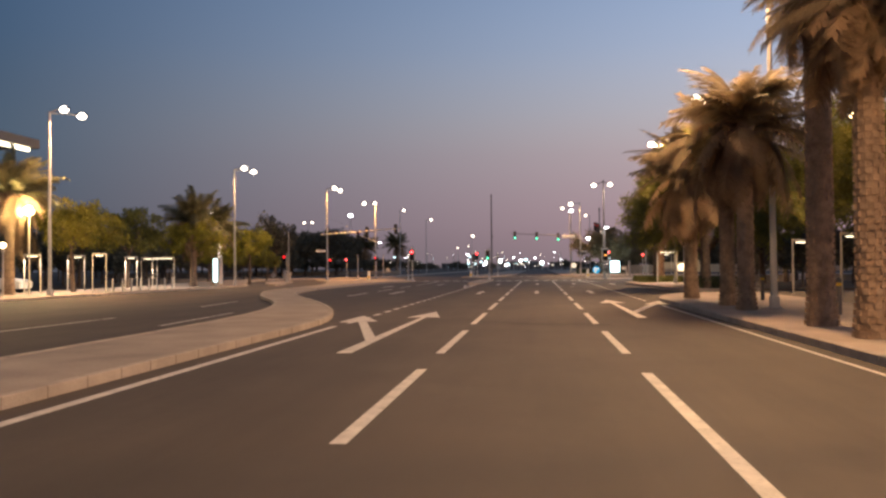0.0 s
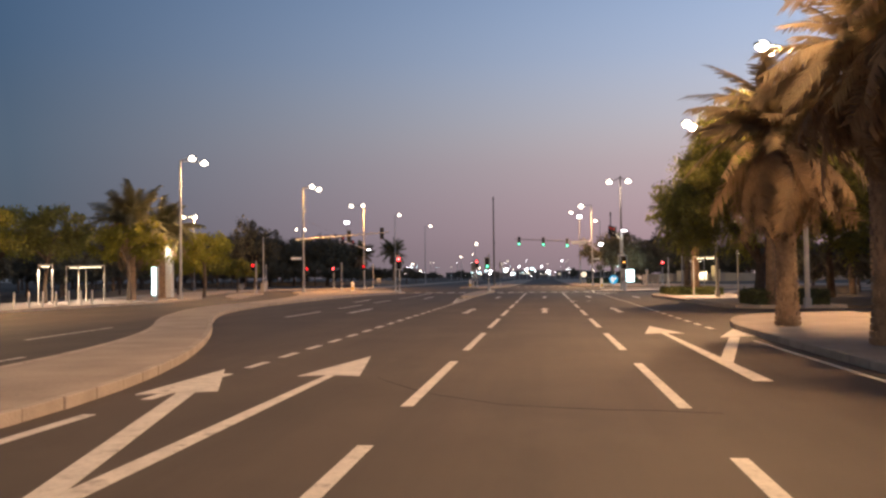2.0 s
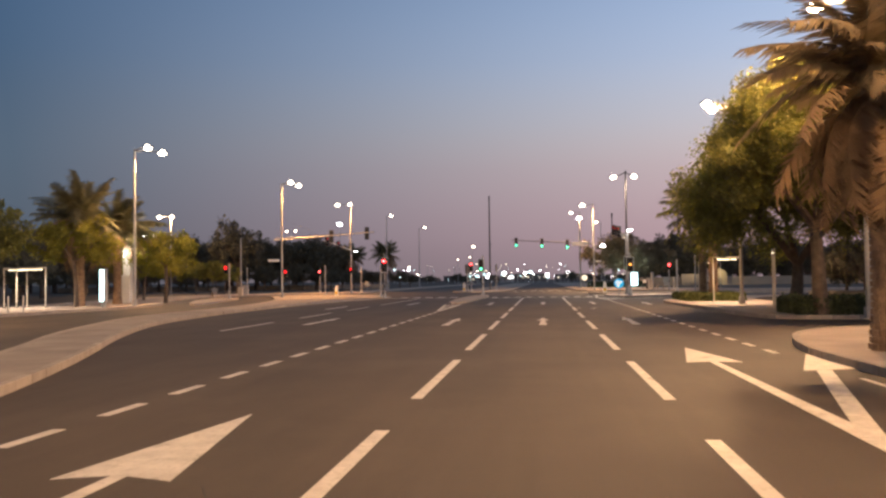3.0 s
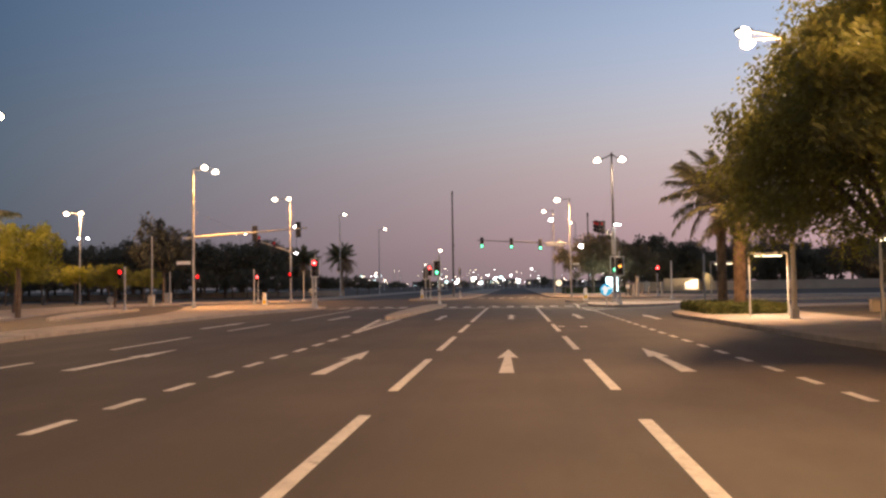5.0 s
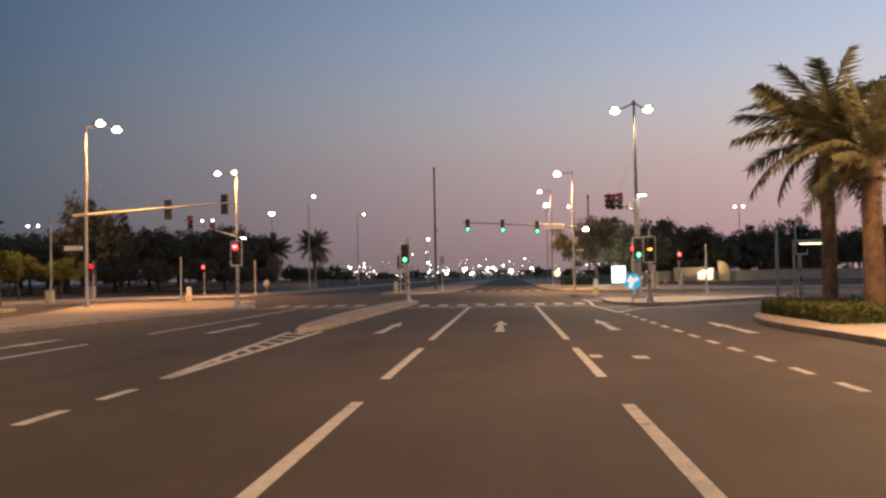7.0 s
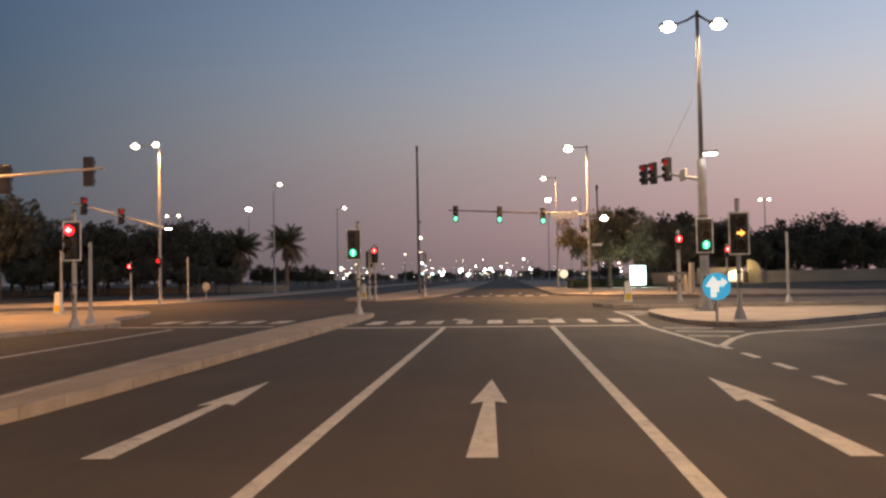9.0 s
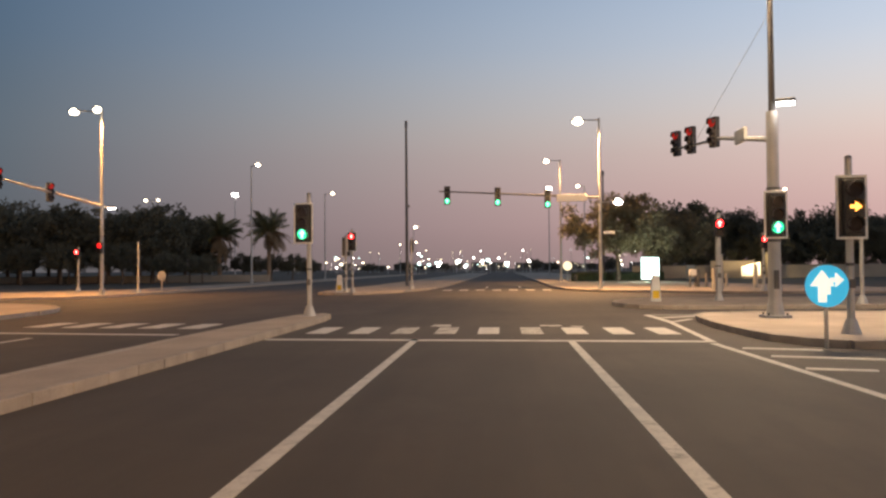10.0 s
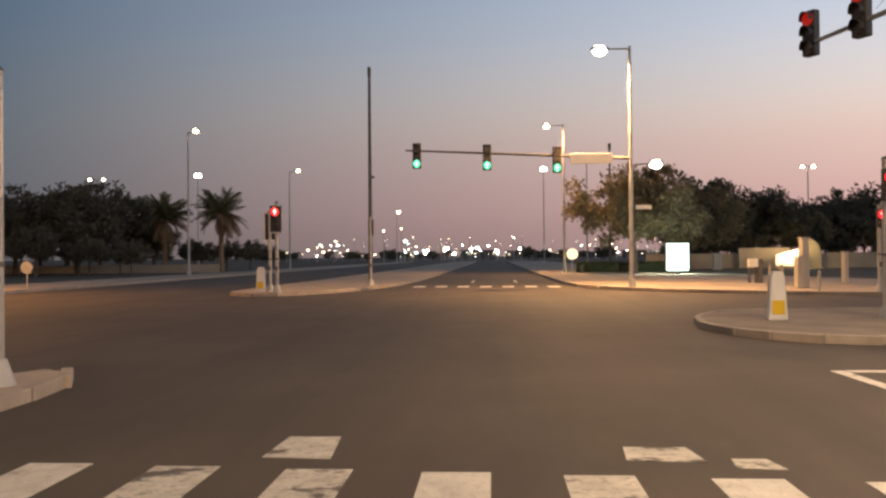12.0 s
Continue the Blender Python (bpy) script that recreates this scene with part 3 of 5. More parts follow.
def signal_head(parent, place, turn, lit, glyph="up", aspects=3, board=True, size=1.0):
    """A signal head that faces -y before it is turned. lit: the row that is lit, 0 at the top; None: seen unlit."""
    head = new("signal_head")
    head.empty_display_size = 0.1
    head.parent = parent
    head.matrix_basis = pose(*place, 0, 0, turn) @ Matrix.Diagonal((size, size, size, 1))
    h = 0.32 * aspects + 0.06
    part("housing", box(bmesh.new(), (0, 0.02, 0), (0.34, 0.2, h), 0, 0.03), BLACK, head)
    if board:
        part("backing_board", box(bmesh.new(), (0, 0.07, 0), (0.5, 0.02, h + 0.11), 0, 0.008), BLACK, head)
        bm = bmesh.new()
        for x in (-0.265, 0.265):
            box(bm, (x, 0.07, 0), (0.05, 0.03, h + 0.19), 0, 0.008)
        for z in (-1, 1):
            box(bm, (0, 0.07, z * (h / 2 + 0.07)), (0.48, 0.029, 0.05), 0, 0.008)
        part("white_border", bm, WHITE, head, "white reflective border")
    for i in range(aspects):
        z = 0.32 * (aspects - 1) / 2 - 0.32 * i
        on = lit == i or (lit in ("dim", "mid") and i == 0)
        colour = (RED_GLOW, GREEN_GLOW)[min(i, 1)] if aspects == 2 else (RED_GLOW, RED_GLOW, GREEN_GLOW)[i]
        core = (RED_CORE, GREEN_CORE)[min(i, 1)] if aspects == 2 else (RED_CORE, AMBER_CORE, GREEN_CORE)[i]
        dim = DIM_RED if lit == "dim" else MID_RED if lit == "mid" else BLACK if glyph == "right" and i == 1 else colour
        part("lens", disc(bmesh.new(), (0, -0.09, z), 0.149, 0.03), dim if on else DARK_LENS, head, "lit signal lens" if on else "")
        if on and lit not in ("dim", "mid"):
            part("lit_symbol", plate_shape(bmesh.new(), arrow_pts(0, z, 1.25, glyph), -0.125, -0.108), core, head)
        bm = bmesh.new()
        for k in range(9):
            a0, a1 = radians(-20 + 220 * k / 9), radians(-20 + 220 * (k + 1) / 9)
            quad = []
            for a, y, r in ((a0, -0.08, 0.15), (a1, -0.08, 0.15), (a1, -0.27 + 0.07 * abs(math.cos(a1)), 0.143), (a0, -0.27 + 0.07 * abs(math.cos(a0)), 0.143)):
                quad.append(bm.verts.new((r * math.cos(a), y, z + r * math.sin(a))))
            bm.faces.new(quad)
        bmesh.ops.remove_doubles(bm, verts=bm.verts[:], dist=0.002)
        bmesh.ops.solidify(bm, geom=bm.faces[:], thickness=0.008)
        part("visor", bm, BLACK, head)
    return head


def signal_post(x, y, label, head_z, turn, lit, height=None, glyph="up", aspects=3, board=True, base=0.14, radius=0.075, size=1.0, forward=0.2, aside=0.0):
    t = thing("traffic_signal", (x, y, base), label, "traffic light", "traffic lights")
    top = height or head_z + 0.8
    part("pole", tube(bmesh.new(), (0, 0, 0), (0, 0, top), radius, radius * 0.92, 12), STEEL, t)
    part("base_cone", tube(bmesh.new(), (0, 0, 0), (0, 0, 0.3), 0.2, 0.1, 12), STEEL, t)
    part("pole_cap", tube(bmesh.new(), (0, 0, top), (0, 0, top + 0.05), radius * 1.1, radius * 0.6, 12), DARK_STEEL, t)
    part("push_button_box", box(bmesh.new(), (0, -radius - 0.04, 1.0), (0.11, 0.08, 0.18), 0, 0.015), DARK_STEEL, t)
    part("clamp_band", tube(bmesh.new(), (0, 0, 1.35), (0, 0, 1.41), radius * 1.08, radius * 1.08, 12), DARK_STEEL, t)
    a = radians(turn)
    signal_head(t, (math.sin(a) * forward + aside, -math.cos(a) * forward, head_z - base), turn, lit, glyph, aspects, board, size)
    for dz in (-0.35, 0.35):
        part("bracket", tube(bmesh.new(), (0, 0, head_z - base + dz), (math.sin(a) * forward + aside, -math.cos(a) * forward, head_z - base + dz), 0.025, 0.025, 8), DARK_STEEL, t)
    return t


signal_post(-3.85, 97.6, "steel signal post on the divider showing a green arrow", 2.88, 0, 2, 3.6, size=1.0, aside=-0.14)
signal_post(8.75, 90.2, "steel signal post on the corner island showing an amber arrow", 2.65, 0, 1, 3.5, "right", size=1.05)
signal_post(-11.74, 90.65, "steel signal post on the island showing a red arrow", 2.9, 0, 0, 3.7, "left", size=1.05)
signal_post(10.48, 107.4, "stout pedestrian signal post showing red", 3.05, 0, 0, 3.5, aspects=2, board=False, radius=0.11)
signal_post(16.27, 120.8, "slim pedestrian signal post showing red", 2.85, 0, 0, 3.2, aspects=2, board=False)
signal_post(-7.0, 122.4, "signal post on the far median showing red", 3.15, 0, 0, 3.7, aspects=3, size=0.95)
signal_post(-7.6, 123.6, "signal post on the far median turned away", 2.9, 180, None, 3.4)
signal_post(-4.45, 131.5, "slim signal post beside the mast turned away", 3.1, 180, None, 3.5, board=False, size=0.8, radius=0.055)
signal_post(-26.3, 92.8, "slim pedestrian signal post showing red", 2.75, 0, "mid", 3.15, aspects=2, board=False, aside=-0.22)
signal_post(-28.2, 131.0, "slim pedestrian signal post showing red", 2.75, 0, 0, 3.1, aspects=2, board=False)
signal_post(13.8, 84.2, "steel signal post seen from behind a palm", 2.75, 20, None, 3.5)

# green head on the lamp pole of the corner island
signal_head(lamp_r, (0, -0.25, 2.72), 0, 2, size=1.05)
bm = tube(bmesh.new(), (0, 0, 4.75), (-0.05, 5.0, 5.55), 0.075, 0.06)
tube(bm, (-0.05, 5.0, 5.55), (-0.1, 12.2, 6.2), 0.06, 0.045)
part("signal_arm", bm, STEEL, lamp_r)
for y, z in ((5.6, 5.85), (9.0, 6.1), (11.6, 6.35)):
    signal_head(lamp_r, (-0.15, y, z), -62, "dim", "up", 3, False)
part("arm_box", box(bmesh.new(), (-0.1, 2.6, 5.25), (0.12, 1.0, 0.4), 0, 0.02), STEEL, lamp_r)
part("stay_cable", tube(bmesh.new(), (0, 0, 8.2), (-0.08, 8.5, 6.0), 0.006, 0.006, 6), STEEL, lamp_r)
part("floodlight", box(bmesh.new(), (0.25, -0.35, 5.72), (0.5, 0.3, 0.1), -20, 0.03), DARK_STEEL, lamp_r)
part("floodlight_lens", box(bmesh.new(), (0.25, -0.35, 5.64), (0.44, 0.26, 0.06), -20, 0.02), LAMP_COOL, lamp_r, "glowing white lens")
for bx in (-0.24, 0.24):
    for by in (-0.24, 0.24):
        part("anchor_bolt", tube(bmesh.new(), (bx, by, 0.0), (bx, by, 0.12), 0.025, 0.025, 8), DARK_STEEL, lamp_r)
part("base_flange", box(bmesh.new(), (0, 0, 0.03), (0.66, 0.66, 0.06), 0, 0.01), STEEL, lamp_r)
part("base_cone", tube(bmesh.new(), (0, 0, 0.05), (0, 0, 0.45), 0.24, 0.175, 14), STEEL, lamp_r)
part("access_door", box(bmesh.new(), (0, -0.165, 1.0), (0.14, 0.03, 0.5), 0, 0.008), DARK_STEEL, lamp_r)
part("pole_band", tube(bmesh.new(), (0, 0, 2.0), (0, 0, 2.08), 0.178, 0.178, 14), DARK_STEEL, lamp_r)
part("pole_band", tube(bmesh.new(), (0, 0, 3.4), (0, 0, 3.46), 0.174, 0.174, 14), DARK_STEEL, lamp_r)
part("pole_sleeve", tube(bmesh.new(), (0, 0, 0), (0, 0, 5.5), 0.17, 0.15, 14), STEEL, lamp_r)

# long arm with three green heads on the far lamp
part("signal_arm", tube(bmesh.new(), (0, 0, 5.75), (-10.2, 1.2, 6.4), 0.075, 0.04), DARK_STEEL, lamp_r2)
for x, y, z in ((-9.65, 1.1, 6.1), (-6.4, 0.8, 5.95), (-3.25, 0.4, 5.75)):
    signal_head(lamp_r2, (x, y - 0.22, z), 0, 2, board=False, size=1.15)
part("street_sign", box(bmesh.new(), (-1.75, -0.1, 5.75), (1.9, 0.06, 0.46), 0, 0.02), WHITE, lamp_r2, "pale blank street name plate")
part("side_arm", tube(bmesh.new(), (0, 0, 5.45), (1.0, 0.2, 5.5), 0.04), STEEL, lamp_r2)
lamp_head(lamp_r2, (1.15, 0.2, 5.55), (1, 0), LAMP_COOL)
part("side_sign", box(bmesh.new(), (0.55, -0.05, 3.55), (0.7, 0.04, 0.18), 0, 0.01), WHITE, lamp_r2)

# arms on the two left lamps
part("signal_arm", tube(bmesh.new(), (-0.8, 0, 5.35), (8.6, 1.0, 6.0), 0.09, 0.045), CREAM_STEEL, lamp_l2)
for x, y, z in ((4.5, 1.0, 5.65), (7.85, 1.2, 5.9)):
    signal_head(lamp_l2, (x, y, z), 180, None, board=False, size=1.15)
part("side_sign", box(bmesh.new(), (-0.75, -0.05, 3.45), (1.1, 0.05, 0.26), 0, 0.01), WHITE, lamp_l2, "blank name plate")
part("stay_cable", tube(bmesh.new(), (0, 0, 7.4), (3.5, 0.4, 5.75), 0.005, 0.005, 6), BROWN_STEEL, lamp_l2)
part("signal_arm", tube(bmesh.new(), (0, 0.6, 5.2), (-0.7, -10.5, 6.0), 0.085, 0.045), CREAM_STEEL, lamp_l3)
for y, z in ((-5.0, 5.6), (-9.3, 5.9)):
    signal_head(lamp_l3, (-0.15 + y * 0.05, y, z), 60, "dim", "up", 3, False)
signal_head(lamp_l3, (0.0, -0.25, 2.75), 0, "mid", "left", 2, False, 0.9)
signal_head(lamp_l2, (0.38, -0.1, 2.25), 0, "mid", "up", 2, False, 0.9)
part("bracket", tube(bmesh.new(), (0, 0, 2.25), (0.38, -0.06, 2.25), 0.025), DARK_STEEL, lamp_l2)
part("floodlight", box(bmesh.new(), (0.6, 0, 5.15), (0.5, 0.25, 0.1), 0, 0.03), DARK_STEEL, lamp_l3)
part("floodlight_lens", box(bmesh.new(), (0.6, 0, 5.07), (0.42, 0.2, 0.05), 0, 0.02), LAMP_COOL, lamp_l3)


# ---- palms ----
def frond_mesh(name, length, droop, mat, seed, width=0.46, steps=24):
    """One feather leaf that starts at the origin towards +x; leaflets hang from a bowed midrib."""
    rnd = random.Random(seed)
    bm = bmesh.new()
    rib = []
    for i in range(steps + 1):
        s = i / steps
        rib.append(Vector((length * (s - 0.16 * droop * s * s), rnd.uniform(-0.02, 0.02), length * (0.32 * s - droop * s * s))))
    chain(bm, rib[::4], [0.035, 0.028, 0.02, 0.014, 0.01, 0.007, 0.004][: len(rib[::4])], 4)
    for i in range(2, steps + 1):
        for k in range(2):
            s = (i + 0.5 * k) / (steps + 0.5)
            p = rib[i - 1].lerp(rib[i], 0.5 * k)
            w = width * (0.55 + 0.7 * math.sin(math.pi * min(1, s * 0.9 + 0.08))) * rnd.uniform(0.8, 1.15)
            along = (rib[i] - rib[i - 1]).normalized()
            for sgn in (-1, 1):
                tip = p + along * w * rnd.uniform(0.35, 0.75) + Vector((0, sgn * w * rnd.uniform(0.65, 0.95), -w * rnd.uniform(0.25, 0.75)))
                mid = p.lerp(tip, 0.5) + Vector((0, 0, 0.05 * w))
                wide = along * 0.034
                v = [bm.verts.new(q) for q in (p - wide, p + wide, mid + wide, mid - wide)]
                bm.faces.new(v)
                bm.faces.new((v[3], v[2], bm.verts.new(tip)))
    me = bpy.data.meshes.new(name)
    bm.to_mesh(me)
    bm.free()
    me.materials.append(mat)
    return me


OLIVE_FROND = material("olive_palm_frond", (0.2, 0.19, 0.1), 0.7, scale=1.2, vary=0.4, bump=0.1, spread=0.5, through_light=0.35)
GREEN_FRONDS = [frond_mesh("frond", 2.9, d, FROND, 3 + i) for i, d in enumerate((0.45, 0.7, 0.95))]
ARCH_FRONDS = [frond_mesh("frond", 2.9, d, OLIVE_FROND, 33 + i, 0.5) for i, d in enumerate((0.3, 0.55, 0.85))]
HANG_FRONDS = [frond_mesh("frond", 2.5, d, DRY_FROND, 13 + i, 0.5) for i, d in enumerate((0.85, 1.15, 0.6))]


def palm_trunk(height, radius, seed):
    rnd = random.Random(seed)
    bm = bmesh.new()
    z, i = 0.0, 0
    while z < height:
        r = radius * (1.22 - 0.22 * min(1, z / 0.7)) * (1 - 0.12 * z / height)
        step = 0.13
        tube(bm, (0, 0, z), (0, 0, z + step), r * 0.93, r * rnd.uniform(1.0, 1.06), 12)
        for k in range(7):
            a = 2 * math.pi * (k + 0.5 * (i % 2)) / 7 + rnd.uniform(-0.1, 0.1)
            box(bm, (r * math.cos(a), r * math.sin(a), z + step * 0.6), (0.04, 0.11, step * 0.8), math.degrees(a))
        z += step
        i += 1
    return bm


def palm(x, y, height, label, fronds=46, hanging=0.35, spread=1.0, seed=1, base=0.14, lean=0.0, radius=0.27, group="date palms", upright=False, sag=(-15, 30), rise=(-5, 80), bark=None):
    rnd = random.Random(seed)
    t = thing("palm_tree", (x, y, base), label, "palm tree", group, "", rnd.uniform(0, 360))
    part("trunk", palm_trunk(height, radius, seed), bark or BARK, t)
    for i in range(fronds):
        hang = rnd.random() < hanging
        mesh = rnd.choice(HANG_FRONDS if hang else ARCH_FRONDS if upright else GREEN_FRONDS)
        f = new("frond", mesh)
        f.parent = t
        up = -rnd.uniform(*sag) if hang else rnd.uniform(*rise)
        s = spread * rnd.uniform(0.85, 1.12)
        f.matrix_basis = pose(0, 0, height + rnd.uniform(-0.3, 0.25) - (0.35 if hang else 0), rnd.uniform(-25, 25), 0, 0) @ \
            pose(0, 0, 0, 0, 0, i * 137.5 + rnd.uniform(-12, 12)) @ pose(0.12, 0, 0, rnd.uniform(-30, 30), -up, 0) @ Matrix.Scale(s, 4)
    part("crown_base", box(tube(bmesh.new(), (0, 0, height - 0.5), (0, 0, height + 0.35), radius * 1.25, radius * 0.6, 10), (0, 0, height - 0.1), (0.5, 0.5, 0.4), 30, 0.05), BARK, t)
    return t


STREET_PALM = "date palm with drooping brown fronds and ringed trunk on the footway"
for i, (x, y, h, r, wide) in enumerate(((7.85, 16.7, 6.3, 0.27, 0.6), (7.99, 19.94, 7.5, 0.29, 0.52), (8.0, 26.8, 5.65, 0.25, 0.76), (8.15, 30.0, 5.5, 0.24, 0.78), (8.05, 36.3, 5.05, 0.26, 0.88), (9.4, 14.4, 6.7, 0.27, 0.64))):
    palm(x, y, h, STREET_PALM, 100, 0.48, wide, 20 + i, radius=r, sag=(2, 62), rise=(0, 75))
JUNCTION_PALM = "date palm with arching olive fronds in a planted corner bed"
RED_BARK = material("reddish_palm_bark", (0.25, 0.165, 0.115), 0.95, scale=4, vary=0.4, bump=0.9, fine=25)
palm(11.98, 76.05, 5.5, JUNCTION_PALM, 44, 0.15, 0.95, 40, radius=0.22, upright=True, rise=(-25, 85))
palm(12.0, 72.9, 4.4, "shorter date palm with arching olive fronds and a stout reddish trunk", 34, 0.2, 0.72, 41, radius=0.26, upright=True, rise=(-25, 85), bark=RED_BARK)
for i, (x, y, h) in enumerate(((-28.3, 71.6, 5.6), (-28.2, 76.3, 5.2), (-30.2, 48.5, 6.2), (-33.5, 53.5, 5.6))):
    palm(x, y, h, "date palm among trees behind the footway", 60, 0.25, 1.1, 60 + i, upright=True, rise=(-10, 80))
for i, (x, y, h) in enumerate(((-36, 184, 6.4), (-28.7, 182, 6.5))):
    palm(x, y, h, "dark date palm silhouette beyond the junction", 64, 0.2, 1.15, 70 + i, -0.03, upright=True, rise=(0, 85))


# ---- broadleaf trees ----
def crown_mesh(name, mat, seed, radius, height, clumps, leaves, leaf, lobe=(0.16, 0.3), inner=0.3, hang=0.75, taper=0.0, low=-0.75):
    """Leaves in clumps on the shell and inside of an uneven crown centred at the origin."""
    rnd = random.Random(seed)
    verts, faces = [], []
    for c in range(clumps):
        a, u = rnd.uniform(0, 2 * math.pi), rnd.uniform(low, 1)
        ring = math.sqrt(max(0, 1 - u * u)) * (1 - taper * max(0, u))
        k = rnd.uniform(inner, 1.0) ** 0.6 * (1 + 0.22 * math.sin(3 * a + seed) * ring)
        cx, cy, cz = radius * k * ring * math.cos(a), radius * k * ring * math.sin(a), height * k * u
        cr = radius * rnd.uniform(*lobe)
        for _ in range(leaves):
            d = Vector((rnd.gauss(0, 1), rnd.gauss(0, 1), rnd.gauss(0, hang)))
            if d.length > 1.7:
                d *= rnd.uniform(0.6, 1.6) / d.length
            d *= cr * 0.55
            p = Vector((cx, cy, cz)) + d
            n = Vector((rnd.gauss(0, 1), rnd.gauss(0, 1), rnd.gauss(0.4, 1))).normalized()
            t = n.orthogonal().normalized()
            b = n.cross(t)
            s = leaf * rnd.uniform(0.6, 1.3)
            i = len(verts)
            verts += [(p - t * s)[:], (p + b * s * 0.42)[:], (p + t * s)[:], (p - b * s * 0.42)[:]]
            faces.append((i, i + 1, i + 2, i + 3))
    me = bpy.data.meshes.new(name)
    me.from_pydata(verts, [], faces)
    me.materials.append(mat)
    return me


def limb_mesh(seed, trunk, radius, spread, rise, mat):
    rnd = random.Random(seed)
    bm = bmesh.new()
    top = Vector((rnd.uniform(-0.15, 0.15), rnd.uniform(-0.15, 0.15), trunk))
    chain(bm, [Vector((0, 0, 0)), top * 0.5 + Vector((0.05, 0, 0)), top], [radius * 1.25, radius, radius * 0.85], 9)
    n = 5
    for i in range(n):
        a = 2 * math.pi * i / n + rnd.uniform(-0.4, 0.4)
        mid = top + Vector((math.cos(a) * spread * 0.4, math.sin(a) * spread * 0.4, rise * 0.5))
        end = top + Vector((math.cos(a) * spread * 0.8, math.sin(a) * spread * 0.8, rise * rnd.uniform(0.8, 1.2)))
        chain(bm, [top, mid, end], [radius * 0.6, radius * 0.35, radius * 0.12], 6)
        for k in range(2):
            b = a + rnd.uniform(-0.9, 0.9)
            chain(bm, [mid, mid + Vector((math.cos(b) * spread * 0.4, math.sin(b) * spread * 0.4, rise * 0.5))], [radius * 0.25, radius * 0.07], 5)
    return finish(bm, "trunk", mat)


def tree_kind(mat, seed, trunk, radius, height, clumps, leaves, leaf, trunk_r=0.16, **shape):
    return (limb_mesh(seed, trunk, trunk_r, radius * 0.8, height * 0.9, TREE_BARK), crown_mesh("crown", mat, seed, radius, height, clumps, leaves, leaf, **shape), trunk + height * 0.75)


def tree(kind, x, y, scale, label, turn=0.0, base=0.14, group="street trees", squash=1.0):
    t = thing("tree", (x, y, base), label, "tree", group, "", turn)
    trunk = new("trunk", kind[0])
    crown = new("crown", kind[1])
    for o in (trunk, crown):
        o.parent = t
    trunk.scale = (scale, scale, scale * squash)
    crown.matrix_basis = pose(0, 0, kind[2] * scale * squash) @ Matrix.Diagonal((scale, scale, scale * squash, 1))
    return t


BIG = tree_kind(LEAF, 5, 2.6, 3.4, 2.9, 250, 250, 0.078, 0.2, lobe=(0.14, 0.24))
BIG2 = tree_kind(LEAF, 6, 2.6, 3.2, 3.0, 250, 250, 0.078, 0.2, lobe=(0.14, 0.24), low=-0.5)
GIANT = tree_kind(LEAF, 15, 1.9, 5.6, 4.7, 600, 220, 0.085, 0.26, lobe=(0.1, 0.2), inner=0.25, hang=1.1, taper=0.45, low=-0.64)
SMALL = tree_kind(LAMPLIT_LEAF, 7, 1.9, 1.7, 1.1, 80, 80, 0.085, 0.09)
GREEN = tree_kind(LEAF, 8, 2.0, 2.0, 1.5, 90, 90, 0.095, 0.1)
FAR = tree_kind(DARK_LEAF, 9, 2.2, 3.0, 2.1, 85, 66, 0.175, 0.16)
FAR2 = tree_kind(DARK_LEAF, 10, 2.2, 3.2, 2.3, 85, 66, 0.175, 0.16)
LOW = tree_kind(DARK_LEAF, 11, 1.6, 3.6, 2.1, 40, 34, 0.32, 0.16)
LOW2 = tree_kind(DARK_LEAF, 12, 1.6, 3.3, 2.3, 40, 34, 0.32, 0.16)

BIG_LABEL = "large leafy green tree hanging over the footway"
for x, y, s, k, r in ((12.6, 58.3, 1.0, GIANT, 0), (11.6, 51.5, 1.2, BIG2, 70), (17.6, 62.5, 1.9, GREEN, 140), (19.5, 56, 2.0, GREEN, 200), (21, 69, 1.7, GREEN, 20)):
    tree(k, x, y, s, BIG_LABEL, r)
for x, y, s, k, r in ((14, 30, 0.95, BIG, 10), (14.5, 23, 1.5, GREEN, 60), (15, 37, 1.5, GREEN, 120), (15, 15, 1.55, GREEN, 30)):
    tree(k, x, y, s, "green tree behind the row of palms", r)

# trees close to lamps use the leaf colour that carries lamplight
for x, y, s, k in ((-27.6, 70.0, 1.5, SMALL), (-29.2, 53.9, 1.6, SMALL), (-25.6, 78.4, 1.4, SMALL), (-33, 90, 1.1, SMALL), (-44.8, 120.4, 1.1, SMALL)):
    tree(k, x, y, s, "small tree with lamplight yellow put into its leaf colour", x * 40)
for x, y, s, k in ((-31.5, 65.9, 1.4, GREEN), (-38, 70, 1.5, GREEN), (-37.2, 97, 1.1, GREEN), (-32, 103, 0.8, GREEN), (-41.2, 120.6, 0.92, GREEN), (-48.4, 120.2, 1.0, GREEN), (-52.2, 119.5, 1.0, GREEN), (-37.9, 121.6, 0.8, GREEN)):
    tree(k, x, y, s, "round green tree behind the footway", x * 50)

rnd = random.Random(4)
DARK = "dark tree in the unlit belt beyond the road"
for i in range(34):
    tree((FAR, FAR2)[i % 2], -39 - i * 2.1 + rnd.uniform(-1, 1), 172 + (i % 3) * 9 + rnd.uniform(-2, 2), rnd.uniform(1.4, 1.65), DARK, rnd.uniform(0, 360), -0.03, "dark tree belt")
for i in range(14):
    tree((FAR, FAR2)[i % 2], -47 - i * 4.0, 92 + (i % 4) * 12 + rnd.uniform(-2, 2), rnd.uniform(0.95, 1.3), DARK, rnd.uniform(0, 360), -0.03, "dark tree belt")
